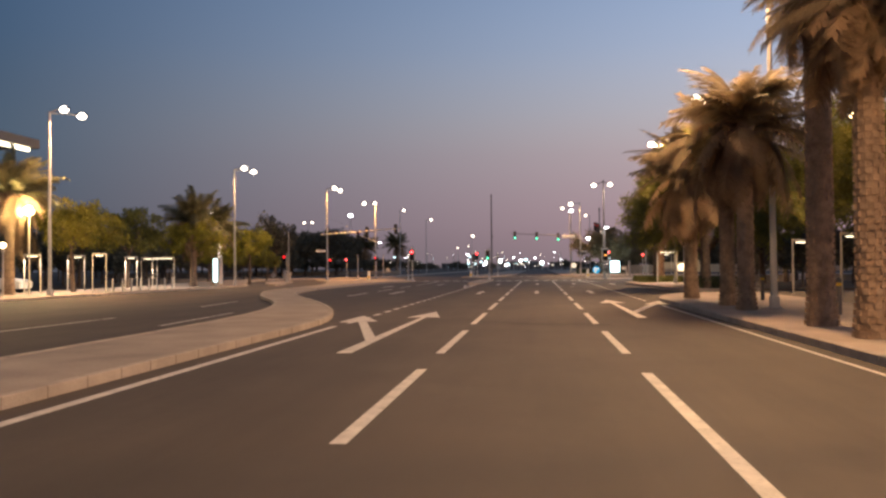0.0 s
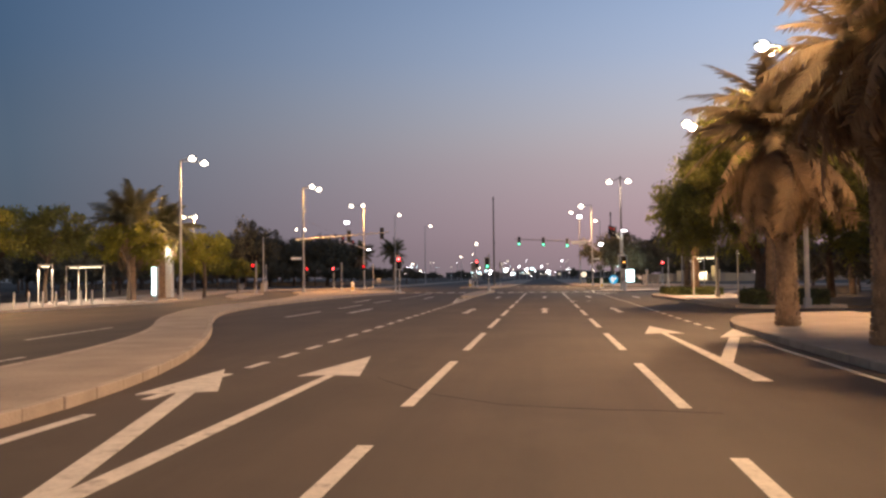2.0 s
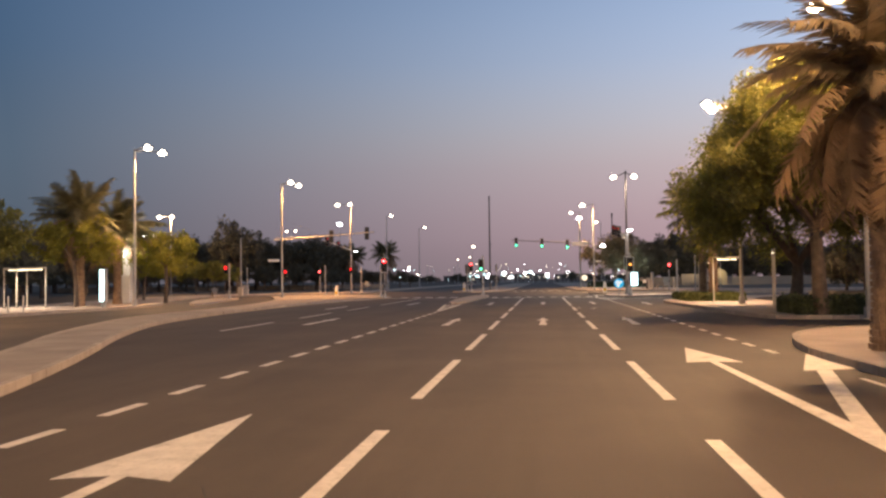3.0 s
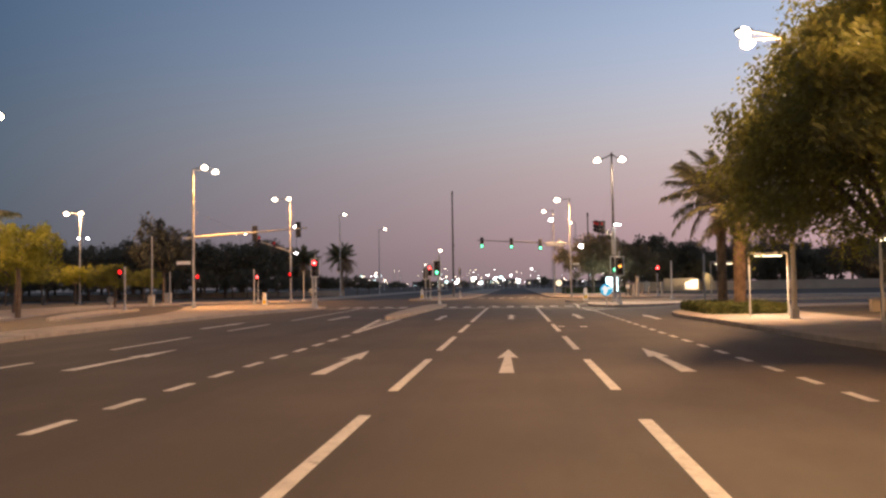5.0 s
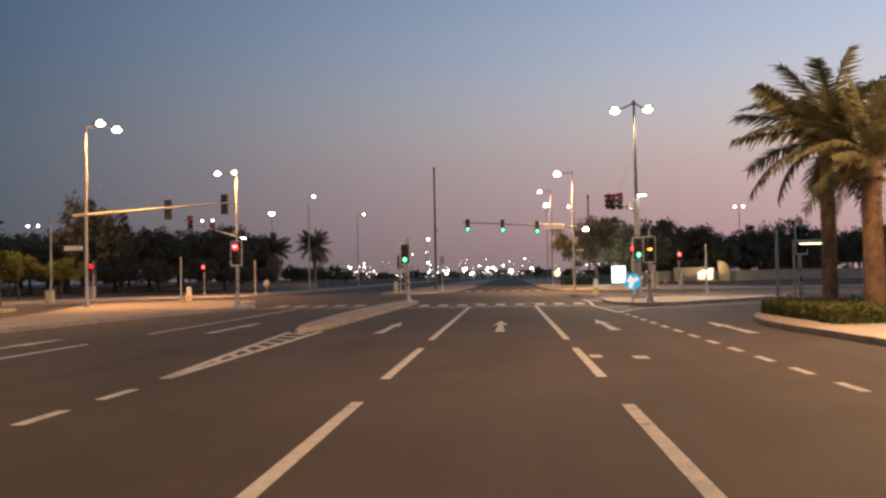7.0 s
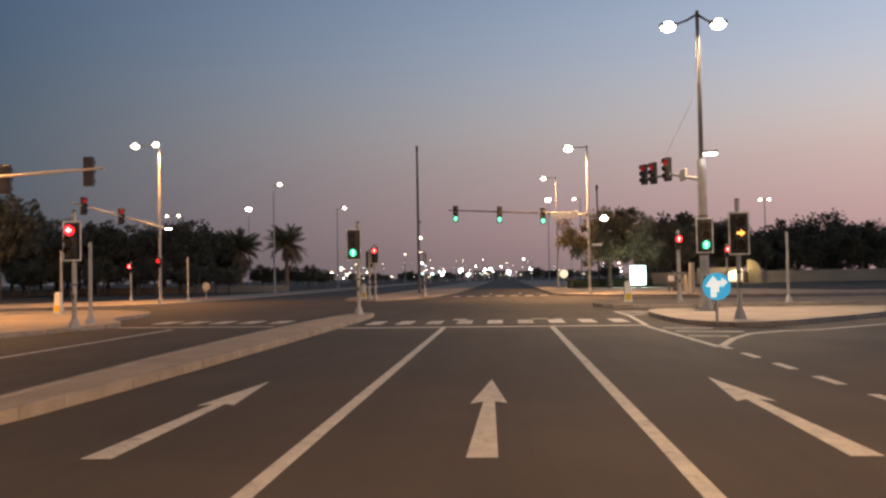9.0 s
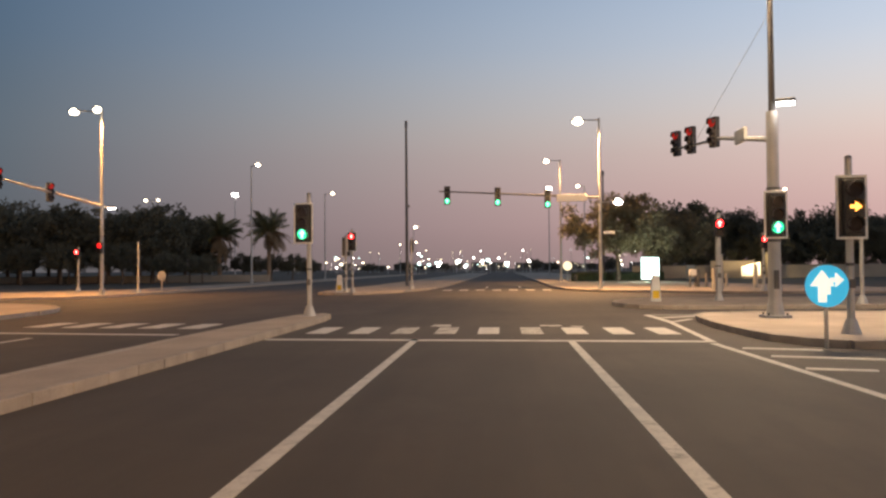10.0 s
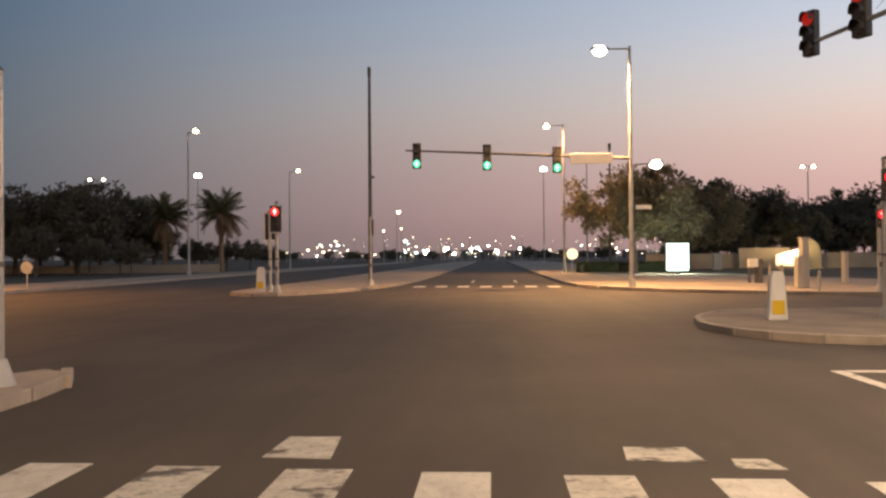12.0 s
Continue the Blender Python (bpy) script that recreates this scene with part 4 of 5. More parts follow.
tree(FAR2, -40.3, 132.5, 1.15, "tall dark tree rising over the belt", 20, -0.03, squash=1.4)
for i in range(30):
    tree((FAR, FAR2)[i % 2], 24 + i * 2.2 + rnd.uniform(-1, 1), 180 + (i % 3) * 7 + rnd.uniform(-2, 2), rnd.uniform(1.05, 1.6), DARK, rnd.uniform(0, 360), 0.16, "dark tree belt")
for i, (x, y, k) in enumerate(((-38.5, 187, 1.0), (-34.0, 188, 0.62), (-32.0, 185, 0.6), (-30.3, 189, 0.6), (-26.8, 187, 0.62), (-25.2, 190, 0.5))):
    tree((FAR, FAR2)[i % 2], x, y, k, "dark tree between two palms beyond the junction", 60 * i, -0.03, "dark tree belt")
for i in range(16):
    tree((LOW, LOW2)[i % 2], -42 - (i % 3) * 4, 42 + i * 3.6, rnd.uniform(0.75, 1.0), "dark bushy tree behind the lit footway", rnd.uniform(0, 360), 0.1, "dark tree belt")
for i in range(18):
    tree((LOW, LOW2)[i % 2], 19 + (i % 4) * 4.5 + rnd.uniform(-1, 1), 20 + i * 3.3 + (9 if 43 < 20 + i * 3.3 < 53 else 0), rnd.uniform(0.55, 0.8), "dark bushy tree behind the palms", rnd.uniform(0, 360), 0.1, "dark tree belt")
for i in range(26):
    tree((FAR, FAR2)[i % 2], -30.5 - i * 2.6 + rnd.uniform(-1, 1), 163 + (i % 2) * 4 + rnd.uniform(-1, 1), rnd.uniform(0.55, 0.8), "low dark shrubby tree before the belt", rnd.uniform(0, 360), -0.03, "dark tree belt")
for i in range(24):
    tree((FAR, FAR2)[i % 2], 22 + i * 3.0 + rnd.uniform(-1, 1), 176.5 + rnd.uniform(-1, 1), rnd.uniform(0.6, 0.95), "low dark shrubby tree before the belt", rnd.uniform(0, 360), 0.16, "dark tree belt")
for i in range(10):
    tree((FAR, FAR2)[i % 2], 30 + i * 5.6, 62 + (i % 3) * 8 + rnd.uniform(-2, 2), rnd.uniform(1.0, 1.2), DARK, rnd.uniform(0, 360), 0.1, "dark tree belt")
for i in range(8):
    tree((FAR, FAR2)[i % 2], 24 + i * 6, 22 + (i % 3) * 8 + rnd.uniform(-2, 2), rnd.uniform(1.0, 1.2), DARK, rnd.uniform(0, 360), 0.1, "dark tree belt")
for i in range(7):
    tree((FAR, FAR2)[i % 2], 52 + i * 5, 134 + (i % 2) * 8, rnd.uniform(1.1, 1.3), DARK, rnd.uniform(0, 360), 0.16, "dark tree belt")
for i, (x, y) in enumerate(((23, 79), (26.5, 85), (30.5, 81), (34.5, 87), (39, 83))):
    tree((LOW, LOW2)[i % 2], x, y, 0.7, "low dark bushy tree behind the junction corner", 70 * i, 0.1, "dark tree belt")
# tree kind whose paler leaves carry the haze beside the panel
HAZED_TREE = tree_kind(HAZED_LEAF, 19, 1.7, 3.4, 2.3, 130, 120, 0.14, 0.15, lobe=(0.14, 0.26))
tree(HAZED_TREE, 13.2, 157, 1.45, "bushy brown tree by an illuminated panel, hazy glow put into its leaf colour", 50)
tree(HAZED_TREE, 18.5, 163, 1.25, "bushy brown tree by an illuminated panel, hazy glow put into its leaf colour", 90)


# ---- hedges ----
def hedge(x, y, sx, sy, h, label, base=0.14, mat=None):
    rnd2 = random.Random(int(x * 10 + y))
    t = thing("hedge", (x, y, base), label, "hedge", "clipped hedges")
    part("woody_core", box(bmesh.new(), (0, 0, h * 0.45), (sx * 0.9, sy * 0.9, h * 0.85), 0, 0.05), HEDGE, t)
    verts, faces = [], []
    for _ in range(int(500 * (sx * h + sy * h + sx * sy) ** 0.9) + 200):
        f = rnd2.random()
        px, py, pz = rnd2.uniform(-0.5, 0.5) * sx, rnd2.uniform(-0.5, 0.5) * sy, rnd2.uniform(0, 1) * h
        side_pick = rnd2.randrange(5)
        if side_pick == 0:
            pz = h
        elif side_pick < 3:
            px = (side_pick - 1.5) * sx
        else:
            py = (side_pick - 3.5) * sy
        p = Vector((px, py, pz)) + Vector((rnd2.gauss(0, 0.04), rnd2.gauss(0, 0.04), rnd2.gauss(0, 0.05)))
        p.z = max(p.z, 0.02)
        n = Vector((rnd2.gauss(0, 1), rnd2.gauss(0, 1), rnd2.gauss(0, 1))).normalized()
        a = n.orthogonal().normalized()
        b = n.cross(a)
        s = rnd2.uniform(0.04, 0.09)
        i = len(verts)
        verts += [(p - a * s)[:], (p + b * s * 0.5)[:], (p + a * s)[:], (p - b * s * 0.5)[:]]
        faces.append((i, i + 1, i + 2, i + 3))
    me = bpy.data.meshes.new("leaves")
    me.from_pydata(verts, [], faces)
    me.materials.append(mat or HEDGE)
    o = new("leaves", me)
    o.parent = t
    tagged(o, kind="stuff")


hedge(12.4, 53.0, 3.0, 3.4, 0.6, "low dark clipped hedge beside the footway")
hedge(11.8, 74.0, 3.2, 6.2, 0.4, "low green ground-cover planting round palms", mat=GROUND_COVER)
hedge(13.5, 160, 9.0, 1.6, 0.8, "dark clipped hedge by the far footway")


# ---- light portals ----
def portal(x, y, turn, label="pale steel light portal with a lit bar", width=1.5, height=2.66):
    t = thing("light_portal", (x, y, 0.14), label, "light portal", "light portals", "", turn)
    h = height - 0.14
    for s in (-1, 1):
        part("post", box(bmesh.new(), (s * width / 2, 0, h / 2), (0.07, 0.07, h), 0, 0.015), CREAM_STEEL, t)
    part("beam", box(bmesh.new(), (0, 0, h - 0.05), (width - 0.12, 0.11, 0.11), 0, 0.02), CREAM_STEEL, t)
    part("light_bar", box(bmesh.new(), (0, -0.01, h - 0.155), (width - 0.45, 0.08, 0.04), 0, 0.012), BAR_GLOW, t, "glowing warm white bar")


for x, y, turn, w in ((11.72, 67.6, 4, 1.5), (13.4, 81.4, 0, 1.5), (10.95, 55.2, 78, 1.5), (13.5, 33, 20, 1.5), (13.2, 25, 60, 1.5), (14.0, 41, 30, 1.5),
                      (-30.3, 51.0, 0, 1.1), (-30.5, 56.5, 4, 1.2), (-25.95, 51.3, 0, 0.9), (-29.9, 63.4, -5, 1.0), (-29.45, 68.1, 0, 1.9), (-31.2, 69.2, 40, 1.3)):
    portal(x, y, turn, width=w)
for x, y, p in ((-30.3, 50.9, 120), (-29.45, 67.9, 170), (-29.9, 63.2, 170), (-30.5, 56.3, 140)):
    lamp_light((x, y, 2.3), p, WHITE_LIGHT, 1.2)
lamp_light((11.72, 67.5, 2.3), 110, WHITE_LIGHT, 0.9)


# ---- signs, bollards, boxes ----
sign = thing("direction_sign", (7.7, 88.6, 0.0), "round blue sign with white arrows on a slim post", "road sign")
part("post", tube(bmesh.new(), (0, 0.06, 0), (0, 0.06, 1.4), 0.035), STEEL, sign)
plate = part("plate", disc(bmesh.new(), (0, 0, 1.13), 0.38, 0.05, 32), BLUE_GLOW, sign, "bright blue face with emission in its colour")
part("arrow_up", plate_shape(bmesh.new(), arrow_pts(-0.09, 1.13, 2.9, "up"), -0.034, -0.02), SIGN_WHITE, plate)
part("arrow_right", plate_shape(bmesh.new(), [(-0.02, 0.98), (0.05, 0.98), (0.05, 1.12), (0.1, 1.2), (0.14, 1.2), (0.14, 1.11), (0.29, 1.24), (0.14, 1.37), (0.14, 1.28), (0.06, 1.28), (-0.02, 1.16)], -0.039, -0.02), SIGN_WHITE, plate)


def keep_bollard(x, y, label, turn=0):
    t = thing("traffic_bollard", (x, y, 0.14), label, "bollard", "keep-side bollards", "", turn)
    bm = bmesh.new()
    plate_shape(bm, [(-0.2, 0), (0.2, 0), (0.14, 0.95), (0.1, 1.05), (-0.1, 1.05), (-0.14, 0.95)], -0.12, 0.12)
    bmesh.ops.bevel(bm, geom=bm.edges[:], offset=0.02, segments=2, affect="EDGES")
    part("body", bm, WHITE, t)
    part("yellow_panel", box(bmesh.new(), (0, -0.125, 0.28), (0.26, 0.015, 0.3), 0, 0.004), YELLOW, t)


keep_bollard(7.88, 106.8, "white traffic bollard with a yellow panel on the median nose")
keep_bollard(-8.0, 123.6, "white traffic bollard with a yellow panel on the far median")
keep_bollard(-19.0, 103.0, "white traffic bollard on the island")


def slim_post(x, y, h, label, base=0.14, r=0.07):
    t = thing("slim_pole", (x, y, base), label, "pole", "slim steel poles")
    part("pole", tube(bmesh.new(), (0, 0, 0), (0, 0, h - base), r, r * 0.9, 10), STEEL, t)
    part("base_cone", tube(bmesh.new(), (0, 0, 0), (0, 0, 0.3), 0.2, 0.09, 10), STEEL, t)


for x, y, h in ((14.6, 103.9, 3.3), (-21.3, 125.3, 3.4), (-21.35, 107.6, 3.3), (-12.6, 93.4, 3.0), (5.9 + 7.0, 84.2, 3.2)):
    slim_post(x, y, h, "plain slim galvanised pole with a cone base")


def boxed_pole(x, y, h, w, box_h, aside, label, base=0.14):
    t = thing("boxed_pole", (x, y, base), label, "pole", "poles with cabinets")
    part("pole", tube(bmesh.new(), (aside, 0.1, 0), (aside, 0.1, h - base), 0.08, 0.06, 10), STEEL, t)
    cab = part("cabinet", box(bmesh.new(), (0, -0.05, box_h / 2), (w, 0.42, box_h), 0, 0.03), CREAM_STEEL, t, "pale steel cabinet at the foot")
    part("cabinet_door", box(bmesh.new(), (0, -0.27, box_h * 0.52), (w * 0.82, 0.025, box_h * 0.8), 0, 0.008), CREAM_STEEL, cab)
    part("cabinet_lid", box(bmesh.new(), (0, -0.05, box_h + 0.02), (w + 0.06, 0.48, 0.05), 0, 0.012), STEEL, cab)


boxed_pole(-29.95, 105.6, 6.3, 0.5, 0.95, 0.0, "tall plain pole standing behind a pale cabinet")
boxed_pole(-35.4, 122.2, 3.5, 0.66, 1.25, 0.15, "short thin pole standing behind a pale cabinet", 0.0)


def panel(x, y, w, h, z, turn, label):
    t = thing("illuminated_panel", (x, y, 0.14), label, "advertising panel", "illuminated panels", "", turn)
    part("casing", box(bmesh.new(), (0, 0.08, z + h / 2), (w + 0.12, 0.22, h + 0.12), 0, 0.02), STEEL, t)
    part("lit_face", box(bmesh.new(), (0, -0.045, z + h / 2), (w, 0.03, h), 0, 0.005), PANEL_GLOW, t, "glowing blank white face")
    if z > 0.2:
        part("foot", box(bmesh.new(), (0, 0.08, z / 2), (0.4, 0.18, z), 0, 0.02), STEEL, t)


panel(15.0, 149.5, 1.55, 1.9, 0.3, 5, "glowing white illuminated panel beside a bushy tree")
# light without a fitting, added behind the one-sided panel to brighten the trees
point_light((15.0, 150.6, 1.3), 600, (0.75, 1.0, 0.95))
panel(-25.0, 68.4, 0.6, 1.9, 0.4, -40, "glowing white illuminated panel by a totem")
totem = thing("totem", (-29.1, 79.6, 0.14), "tall pale rectangular totem with a small floodlight beside the footway", "totem")
part("body", box(bmesh.new(), (0, 0, 2.95), (0.6, 0.4, 5.9), 0, 0.03), WHITE, totem)
part("plinth", box(bmesh.new(), (-0.1, -0.2, 1.05), (0.95, 0.6, 2.1), 0, 0.04), WHITE, totem)
part("lamp_bracket", box(bmesh.new(), (0.1, -0.3, 4.9), (0.08, 0.22, 0.08), 0, 0.01), STEEL, totem)
part("floodlight", box(bmesh.new(), (0.1, -0.48, 4.9), (0.42, 0.2, 0.3), 0, 0.05), BAR_GLOW, totem, "small glowing floodlight")
point_light((-29.0, 78.7, 4.9), 900, WHITE_LIGHT)


def round_sign(x, y, label, z=1.1, r=0.32, base=0.1):
    t = thing("round_sign", (x, y, base), label, "road sign")
    part("post", tube(bmesh.new(), (0, 0.04, 0), (0, 0.04, z + 0.2), 0.03), STEEL, t)
    part("plate", disc(bmesh.new(), (0, 0, z), r, 0.02, 24), STEEL, t)
    part("clamp", box(bmesh.new(), (0, 0.035, z), (0.1, 0.06, 0.05), 0, 0.008), DARK_STEEL, t)


round_sign(-21.3, 129, "round grey sign seen from behind")
round_sign(-28.76, 95.55, "low round grey sign on a slim post beside the slip road", 0.85, 0.28, 0.0)


def cabinet(x, y, w, h, label):
    t = thing("utility_cabinet", (x, y, 0.14), label, "cabinet", "utility cabinets")
    part("body", box(bmesh.new(), (0, 0, h / 2), (w, 0.4, h), 0, 0.02), CREAM_STEEL, t)
    part("door", box(bmesh.new(), (0, -0.21, h / 2), (w * 0.86, 0.03, h * 0.85), 0, 0.01), CREAM_STEEL, t)
    part("roof", box(bmesh.new(), (0, 0, h + 0.03), (w + 0.08, 0.48, 0.05), 0, 0.01), STEEL, t)


for x, y, w, h in ((22.35, 167.0, 0.8, 1.5),):
    cabinet(x, y, w, h, "cream steel utility cabinet before the boundary wall")
for x, y, w, h in ((14.8, 124.4, 0.3, 2.05), (14.32, 123.7, 0.22, 1.25), (17.92, 128.0, 0.18, 1.45)):
    cabinet(x, y, w, h, "pale upright steel utility box on the far footway")
equipment = thing("equipment_box", (14.62, 130.8, 0.14), "white box on dark legs beside a dark cabinet", "utility box")
part("housing", box(bmesh.new(), (0, 0, 0.98), (0.43, 0.4, 0.42), 0, 0.03), WHITE, equipment)
part("dark_cabinet", box(bmesh.new(), (0.33, 0.02, 0.59), (0.2, 0.42, 1.18), 0, 0.02), DARK_STEEL, equipment)
for lx in (-0.17, 0.17):
    for ly in (-0.15, 0.15):
        part("leg", box(bmesh.new(), (lx, ly, 0.39), (0.05, 0.05, 0.78), 0, 0.008), DARK_STEEL, equipment)
t = thing("bollard", (13.9, 120.4, 0.14), "thin pale steel bollard on the far footway", "bollard", "far footway bollards")
part("post", tube(bmesh.new(), (0, 0, 0), (0, 0, 0.74), 0.055), CREAM_STEEL, t)
part("cap", tube(bmesh.new(), (0, 0, 0.74), (0, 0, 0.79), 0.055, 0.025), CREAM_STEEL, t)
for x, y in ((15.7, 131.6), (16.4, 131.9), (17.2, 132.2), (14.9, 131.2)):
    t = thing("bollard", (x, y, 0.14), "short pale concrete bollard on the far footway", "bollard", "far footway bollards")
    part("post", tube(bmesh.new(), (0, 0, 0), (0, 0, 0.8), 0.1, 0.085), KERB, t)
    part("cap", tube(bmesh.new(), (0, 0, 0.8), (0, 0, 0.88), 0.085, 0.04), KERB, t)
for x, y in ((9.8, 24.2), (9.9, 22.8), (10.5, 17.5), (10.0, 31.0), (10.3, 34.0)):
    t = thing("bollard", (x, y, 0.14), "short dark steel bollard with a pale band", "bollard", "footway bollards")
    part("post", tube(bmesh.new(), (0, 0, 0), (0, 0, 0.95), 0.07), DARK_STEEL, t)
    part("band", tube(bmesh.new(), (0, 0, 0.78), (0, 0, 0.86), 0.074), YELLOW, t)
    part("cap", tube(bmesh.new(), (0, 0, 0.95), (0, 0, 1.0), 0.07, 0.03), DARK_STEEL, t)

for k in range(8):
    t = thing("bollard", (-25.95 + 0.02 * k, 53.0 + 1.25 * k, 0.14), "short grey steel bollard at the edge of the lit footway", "bollard", "left footway bollards")
    part("post", tube(bmesh.new(), (0, 0, 0), (0, 0, 0.82), 0.055), STEEL, t)
    part("cap", tube(bmesh.new(), (0, 0, 0.82), (0, 0, 0.88), 0.055, 0.025), STEEL, t)

# second unlit mast, lit round sign
mast = thing("camera_mast", (14.8, 182.3, 0.14), "tall slim dark steel mast beyond the junction", "mast")
part("pole", tube(bmesh.new(), (0, 0, 0), (0, 0, 13.3), 0.16, 0.1, 12), DARK_STEEL, mast)
part("camera_housing", box(bmesh.new(), (0, 0, 13.4), (0.3, 0.4, 0.7), 0, 0.04), DARK_STEEL, mast)
t = thing("round_sign", (8.3, 157.6, 0.14), "round pale illuminated sign beside a lamp post", "road sign")
part("post", tube(bmesh.new(), (0, 0.1, 0), (0, 0.1, 1.4), 0.05), STEEL, t)
part("plate", disc(bmesh.new(), (0, 0, 1.55), 0.45, 0.1, 24), WINDOW_GLOW, t, "glowing pale face")

# garden lamps on the left footway, and one added behind the right-hand palms to light foliage
for x, y, h in ((-28.6, 48.0, 5.2), (-27.6, 44.0, 3.0), (13.3, 32.2, 6.9)):
    t = thing("garden_lamp", (x, y, 0.14), "slim post lamp with a warm glowing globe beside trees", "garden lamp", "garden lamps")
    part("post", tube(bmesh.new(), (0, 0, 0), (0, 0, h - 0.3), 0.06, 0.045), CREAM_STEEL, t)
    bm = bmesh.new()
    bmesh.ops.create_uvsphere(bm, u_segments=14, v_segments=10, radius=0.3 if h > 4 else 0.16, matrix=pose(0, 0, h - 0.14))
    part("globe", bm, TREE_GLOW, t, "glowing warm globe")
    part("collar", tube(bmesh.new(), (0, 0, h - 0.5), (0, 0, h - 0.3), 0.09, 0.12), CREAM_STEEL, t)
# light of the added lamp behind the palms
lamp_light((13.3, 31.8, 6.4), 260, WHITE_LIGHT, 0.5, 170)
point_light((-28.6, 47.45, 5.2), 1300, (1.0, 0.75, 0.33), 0.15)

# building with lit eaves behind the left footway
house = thing("low_building", (-46.5, 39.4, 0.1), "two-storey building with deep eaves and lit edge strips", "building")
part("wall", box(bmesh.new(), (0, 0, 5.2), (17, 34, 10.4), 0, 0.05), WALL, house)
part("roof", box(bmesh.new(), (0, 0, 10.9), (23, 40, 0.7), 0, 0.08), ROOF, house)
part("upper_roof", box(bmesh.new(), (-1, 0, 11.7), (15, 30, 1.0), 0, 0.08), ROOF, house)
part("canopy", box(bmesh.new(), (9.4, 0, 4.3), (2.6, 34, 0.35), 0, 0.05), ROOF, house)
part("eave_light", box(bmesh.new(), (11.4, 0, 10.35), (0.2, 37.5, 0.3), 0, 0.02), BAR_GLOW, house, "glowing white edge strip")
part("canopy_light", box(bmesh.new(), (10.7, 0, 4.05), (0.16, 32, 0.2), 0, 0.02), BAR_GLOW, house, "glowing white edge strip")
for k in range(8):
    for z in (2.0, 7.0):
        w = part("window", box(bmesh.new(), (8.52, -14 + 4 * k, z), (0.12, 2.4, 2.2), 0, 0.02), GLASS_DARK, house)
        part("frame", box(box(bmesh.new(), (8.6, -14 + 4 * k, z + 1.12), (0.14, 2.5, 0.1)), (8.6, -14 + 4 * k, z - 1.12), (0.2, 2.6, 0.1)), CREAM_STEEL, w)

# parked car behind the left footway
car = thing("parked_car", (-33.4, 51.5, 0.14), "pale parked car with red tail lights behind the footway", "car", "", "", 8)
bm = plate_shape(bmesh.new(), [(-2.2, 0.3), (2.2, 0.3), (2.25, 0.75), (1.9, 0.92), (0.9, 1.0), (-1.7, 1.02), (-2.2, 0.9)], -0.88, 0.88)
bmesh.ops.bevel(bm, geom=bm.edges[:], offset=0.06, segments=2, affect="EDGES")
part("body", bm, CAR_PAINT, car)
bm = plate_shape(bmesh.new(), [(-1.7, 1.0), (0.95, 0.98), (0.35, 1.45), (-1.15, 1.48)], -0.76, 0.76)
bmesh.ops.bevel(bm, geom=bm.edges[:], offset=0.05, segments=2, affect="EDGES")
part("cabin", bm, GLASS_DARK, car)
for x in (-1.35, 1.4):
    for y in (-0.82, 0.82):
        wheel = part("wheel", disc(bmesh.new(), (x, y, 0.33), 0.33, 0.22, 20), RUBBER, car)
        part("rim", disc(bmesh.new(), (x, y + (0.06 if y > 0 else -0.06), 0.33), 0.2, 0.14, 14), STEEL, wheel)
for y in (-0.62, 0.62):
    part("tail_light", box(bmesh.new(), (-2.2, y, 0.8), (0.08, 0.35, 0.16), 0, 0.02), RED_GLOW, car, "lit red tail light")
    part("side_marker", box(bmesh.new(), (-1.9, y * 1.45, 0.8), (0.35, 0.06, 0.14), 0, 0.02), RED_GLOW, car)

for x, y, w in ((20, 72.5, 5.0), (27, 73.5, 5.5), (19, 38, 4.0)):
    t = thing("low_planter_wall", (x, y, 0.1), "low pale planter wall among trees", "planter wall", "planter walls")
    part("wall_body", box(bmesh.new(), (0, 0, 0.25), (w, 0.35, 0.5), 0, 0.02), WALL, t)
    part("coping", box(bmesh.new(), (0, 0, 0.53), (w + 0.08, 0.43, 0.06), 0, 0.015), KERB, t)

# low wall; a glowing board before it stands in for its floodlit patch
wall = thing("garden_wall", (45, 173, -0.03), "long low beige boundary wall before dark trees", "wall")
part("wall_body", box(bmesh.new(), (0, 0, 0.8), (56, 0.25, 1.6), 0, 0.02), WALL, wall)
part("coping", box(bmesh.new(), (0, 0, 1.63), (56, 0.36, 0.08), 0, 0.02), KERB, wall)
wall_left = thing("garden_wall", (-60, 176, -0.03), "long low beige boundary wall behind dark trees", "wall")
part("wall_body", box(bmesh.new(), (0, 0, 0.5), (66, 0.25, 1.0), 0, 0.02), WALL, wall_left)
# emissive board in place of floodlight on the wall
wall_patch = thing("glowing_wall_patch", (29.9, 170.5, 0.0), "glowing pale board standing in for a floodlit patch of the wall", "sign board")
bm = plate_shape(bmesh.new(), [(-1.15, 0.4), (0.95, 0.35), (0.95, 2.0), (-1.15, 1.45)], -0.12, 0.12)
bmesh.ops.bevel(bm, geom=bm.edges[:], offset=0.03, segments=2, affect="EDGES")
part("board", bm, WALL_PATCH_GLOW, wall_patch)
# lights without fittings, added to light wall, pier and trees
point_light((29.9, 169.6, 1.9), 260, (1.0, 0.74, 0.4))
point_light((32.3, 171.4, 2.0), 40, (1.0, 0.76, 0.3))
for s in (-1, 1):
    part("foot", box(bmesh.new(), (s * 0.8, 0.02, 0.22), (0.3, 0.3, 0.44), 0, 0.03), WALL, wall_patch)
raised = thing("raised_wall_section", (28.3, 172.6, -0.03), "higher pale rendered wall section with a coping", "wall")
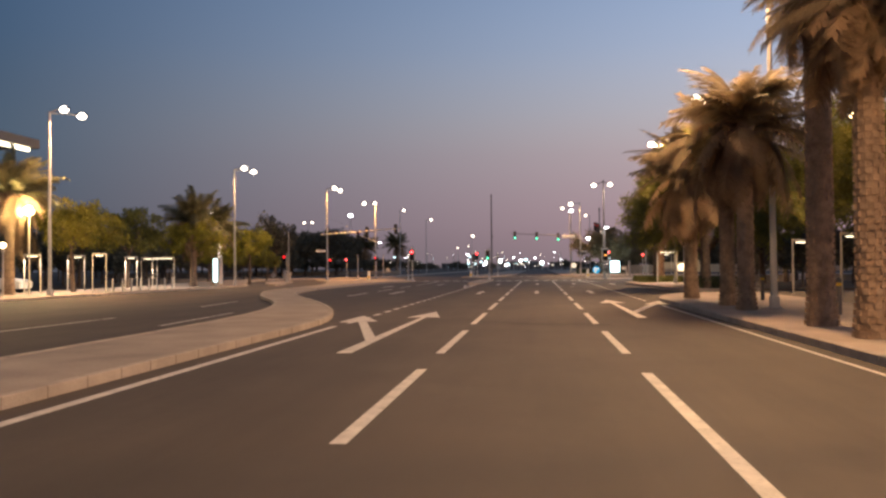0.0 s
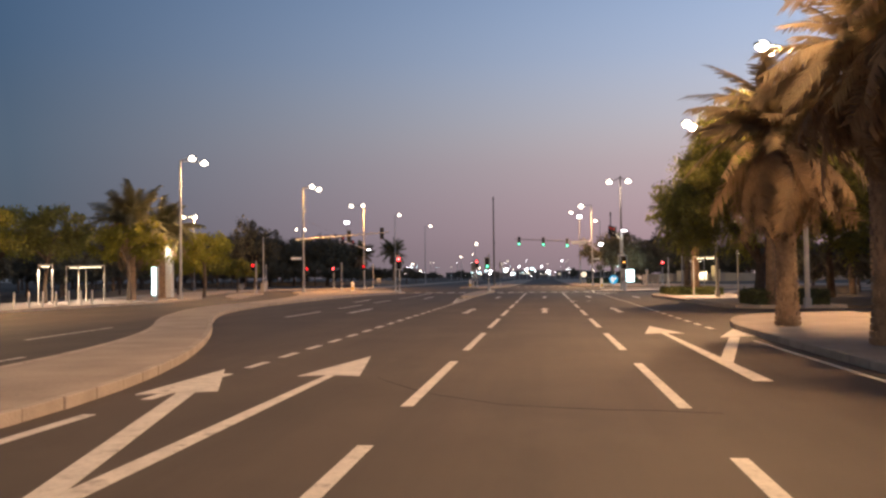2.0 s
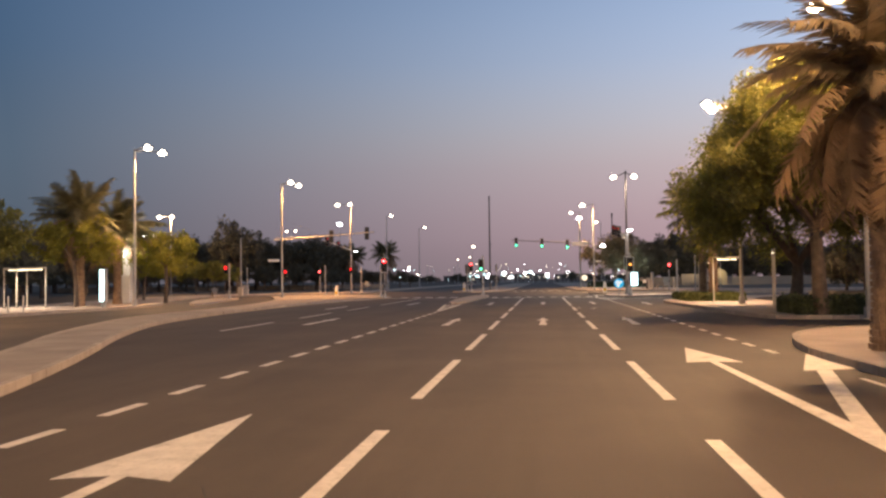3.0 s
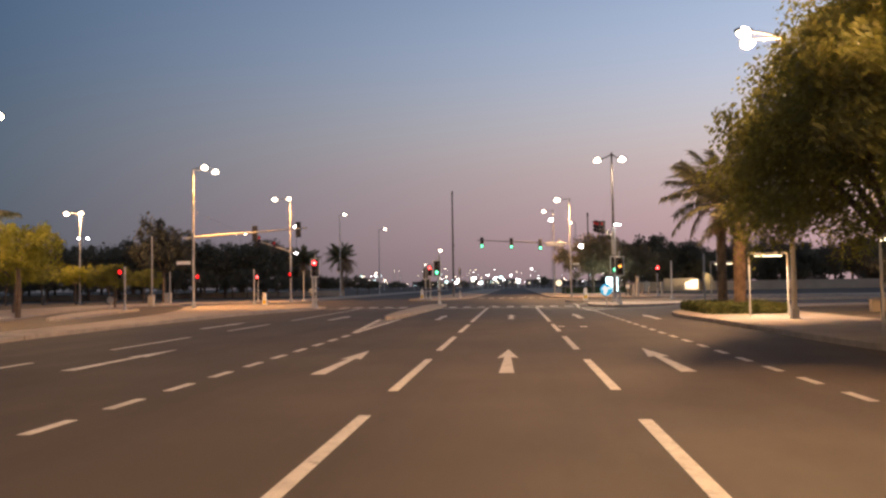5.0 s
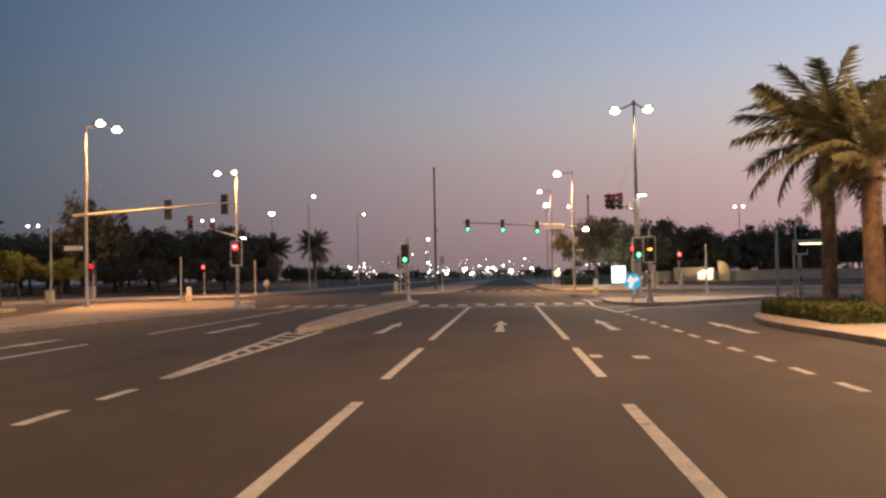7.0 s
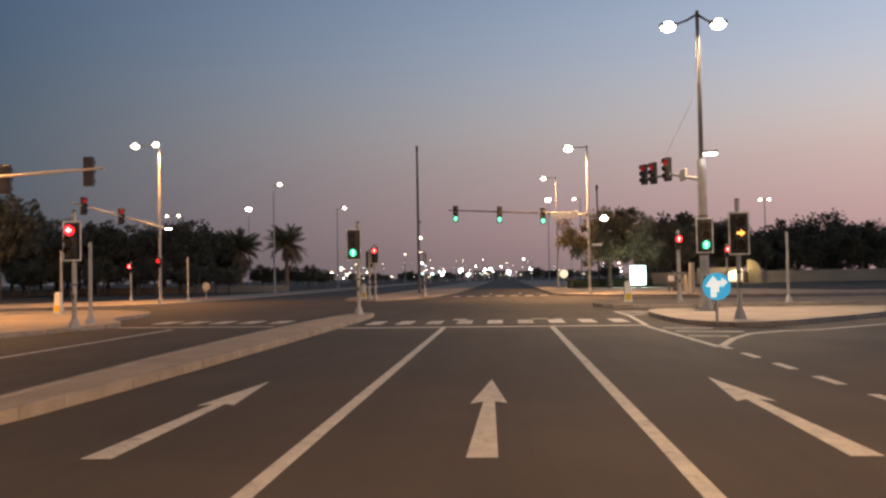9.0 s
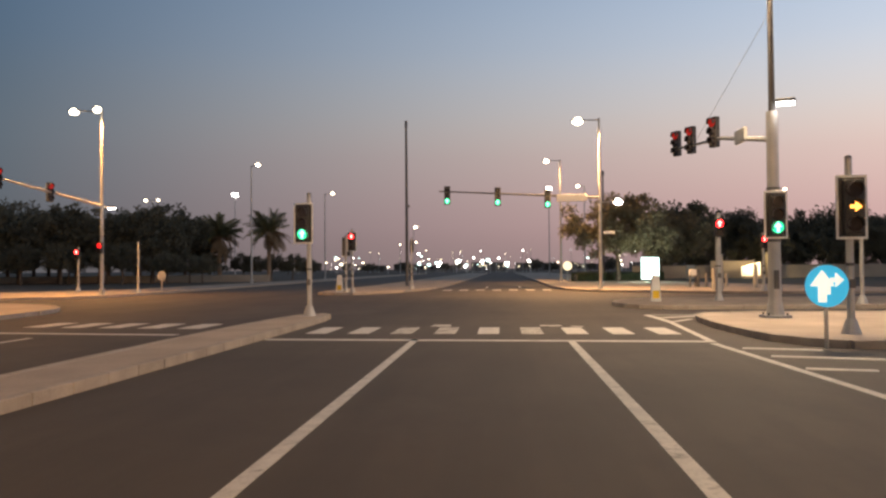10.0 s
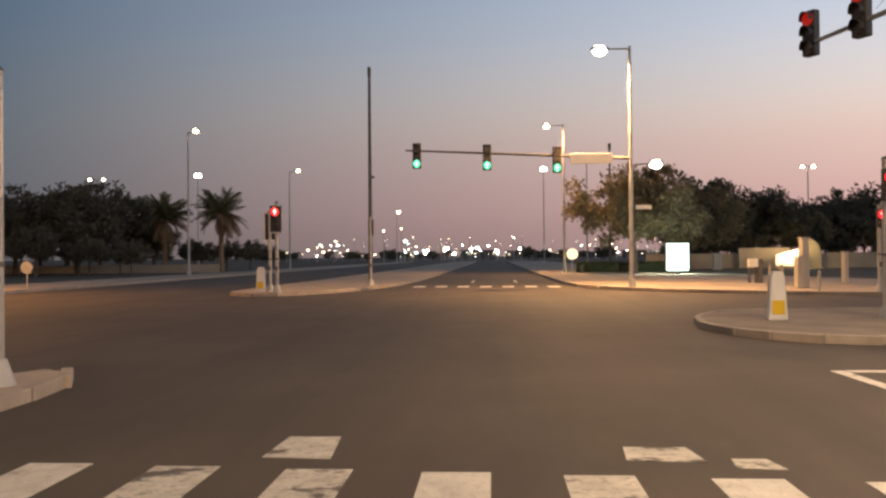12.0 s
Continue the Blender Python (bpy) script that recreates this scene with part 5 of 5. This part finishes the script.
part("wall_body", box(bmesh.new(), (0, 0, 1.05), (4.9, 0.3, 2.1), 0, 0.02), WALL, raised)
part("coping", box(bmesh.new(), (0, 0, 2.13), (5.0, 0.4, 0.08), 0, 0.02), KERB, raised)
pier = thing("gate_pier", (32.8, 172.5, -0.03), "pale rounded gate pier lit yellow from below", "gate pier")
bm = plate_shape(bmesh.new(), [(-0.8, 0), (0.95, 0), (0.9, 1.6), (0.7, 2.3), (0.3, 2.8), (-0.2, 3.05), (-0.8, 3.1)], -0.25, 0.25)
bmesh.ops.bevel(bm, geom=bm.edges[:], offset=0.04, segments=2, affect="EDGES")
part("body", bm, WALL, pier)
part("plinth", box(bmesh.new(), (0.07, 0, 0.12), (1.95, 0.62, 0.24), 0, 0.03), KERB, pier)

# unlit broad-headed mast lamp behind the belt
mast = thing("mast_lamp", (-108.4, 223.8, -0.03), "unlit pale mast with a broad dark disc head behind trees", "mast lamp")
part("pole", tube(bmesh.new(), (0, 0, 0), (0, 0, 14.7), 0.3, 0.2, 12), CREAM_STEEL, mast)
part("disc_head", tube(bmesh.new(), (0, 0, 14.7), (0, 0, 15.2), 0.9, 1.9, 20), DARK_STEEL, mast)
part("disc_cap", tube(bmesh.new(), (0, 0, 15.2), (0, 0, 15.45), 1.9, 1.4, 20), DARK_STEEL, mast)

# ---- distance: far lamps, low buildings with lit windows ----
rnd = random.Random(11)


def far_lamp(x, y, h, mat, size):
    t = thing("distant_lamp", (x, y, -0.03), "far street lamp glowing near the horizon", "street lamp", "far lamps")
    part("pole", tube(bmesh.new(), (0, 0, 0), (0, 0, h), 0.12, 0.08, 6), STEEL, t)
    part("lantern", box(bmesh.new(), (0, 0, h + size * 0.3), (size, size, size * 0.6), 0, size * 0.1), mat, t)


for i in range(200):
    y = rnd.uniform(330, 740)
    x = rnd.choice((rnd.uniform(-0.22, 0.24), rnd.uniform(-0.1, 0.2))) * y
    far_lamp(x, y, rnd.uniform(1.5, 4.0) if i % 3 else rnd.uniform(6.0, 11.0), rnd.choice((LAMP_GLOW, BAR_GLOW, BAR_GLOW, LAMP_COOL, PANEL_GLOW, WINDOW_GLOW)), rnd.choice((0.18, 0.25, 0.35, 0.6)) * y / 500)
for i in range(84):
    y = rnd.uniform(330, 480)
    tree((LOW, LOW2)[i % 2], -170 + i * 4.4 + rnd.uniform(-3, 3) + (25 if abs(-170 + i * 4.4) < 14 else 0), y, rnd.uniform(0.55, 0.9), "low dark tree far off near the horizon", rnd.uniform(0, 360), -0.03, "far tree line")
for i in range(30):
    y = rnd.uniform(420, 560)
    far_lamp(rnd.choice((rnd.uniform(-0.175, -0.135), rnd.uniform(-0.085, -0.005), rnd.uniform(-0.06, 0.14))) * y, y, rnd.uniform(3, 9), rnd.choice((LAMP_COOL, PANEL_GLOW, PANEL_GLOW, LAMP_GLOW)), rnd.uniform(0.45, 1.1))
for i in range(12):
    y = rnd.uniform(430, 560)
    far_lamp(rnd.uniform(-0.075, 0.035) * y, y, rnd.uniform(2.0, 5.5), (PANEL_GLOW, LAMP_COOL)[i % 2], rnd.uniform(0.9, 1.7))
street_lamp(-86.4, 200.7, 12.5, [(-1.0, 0, 0.0), (1.0, 0, 0.0)], "far street lamp with two lit lanterns over dark trees", 0, mat=LAMP_COOL, base=-0.03)
for x, y, h, s in ((-52.2, 241, 16.6, 1.0), (11.2, 242, 17.0, 1.0)):
    far_lamp(x, y, h, LAMP_COOL, s)
for i in range(9):
    x, y = -90 + i * 26 + rnd.uniform(-6, 6), rnd.uniform(560, 680)
    w, h = rnd.uniform(14, 26), rnd.uniform(3, 5.5)
    b = thing("far_building", (x, y, -0.03), "low pale building with lit windows near the horizon", "building", "far buildings")
    part("wall", box(bmesh.new(), (0, 0, h / 2), (w, 12, h)), FAR_WALL, b)
    part("roof", box(bmesh.new(), (0, 0, h + 0.2), (w + 0.6, 12.6, 0.4)), ROOF, b)
    for k in range(int(w / 4)):
        part("window", box(bmesh.new(), (-w / 2 + 2 + k * 4, -6.02, h * 0.6), (1.2, 0.2, 1.1)), rnd.choice((WINDOW_GLOW, GLASS_DARK, GLASS_DARK, GLASS_DARK)), b)
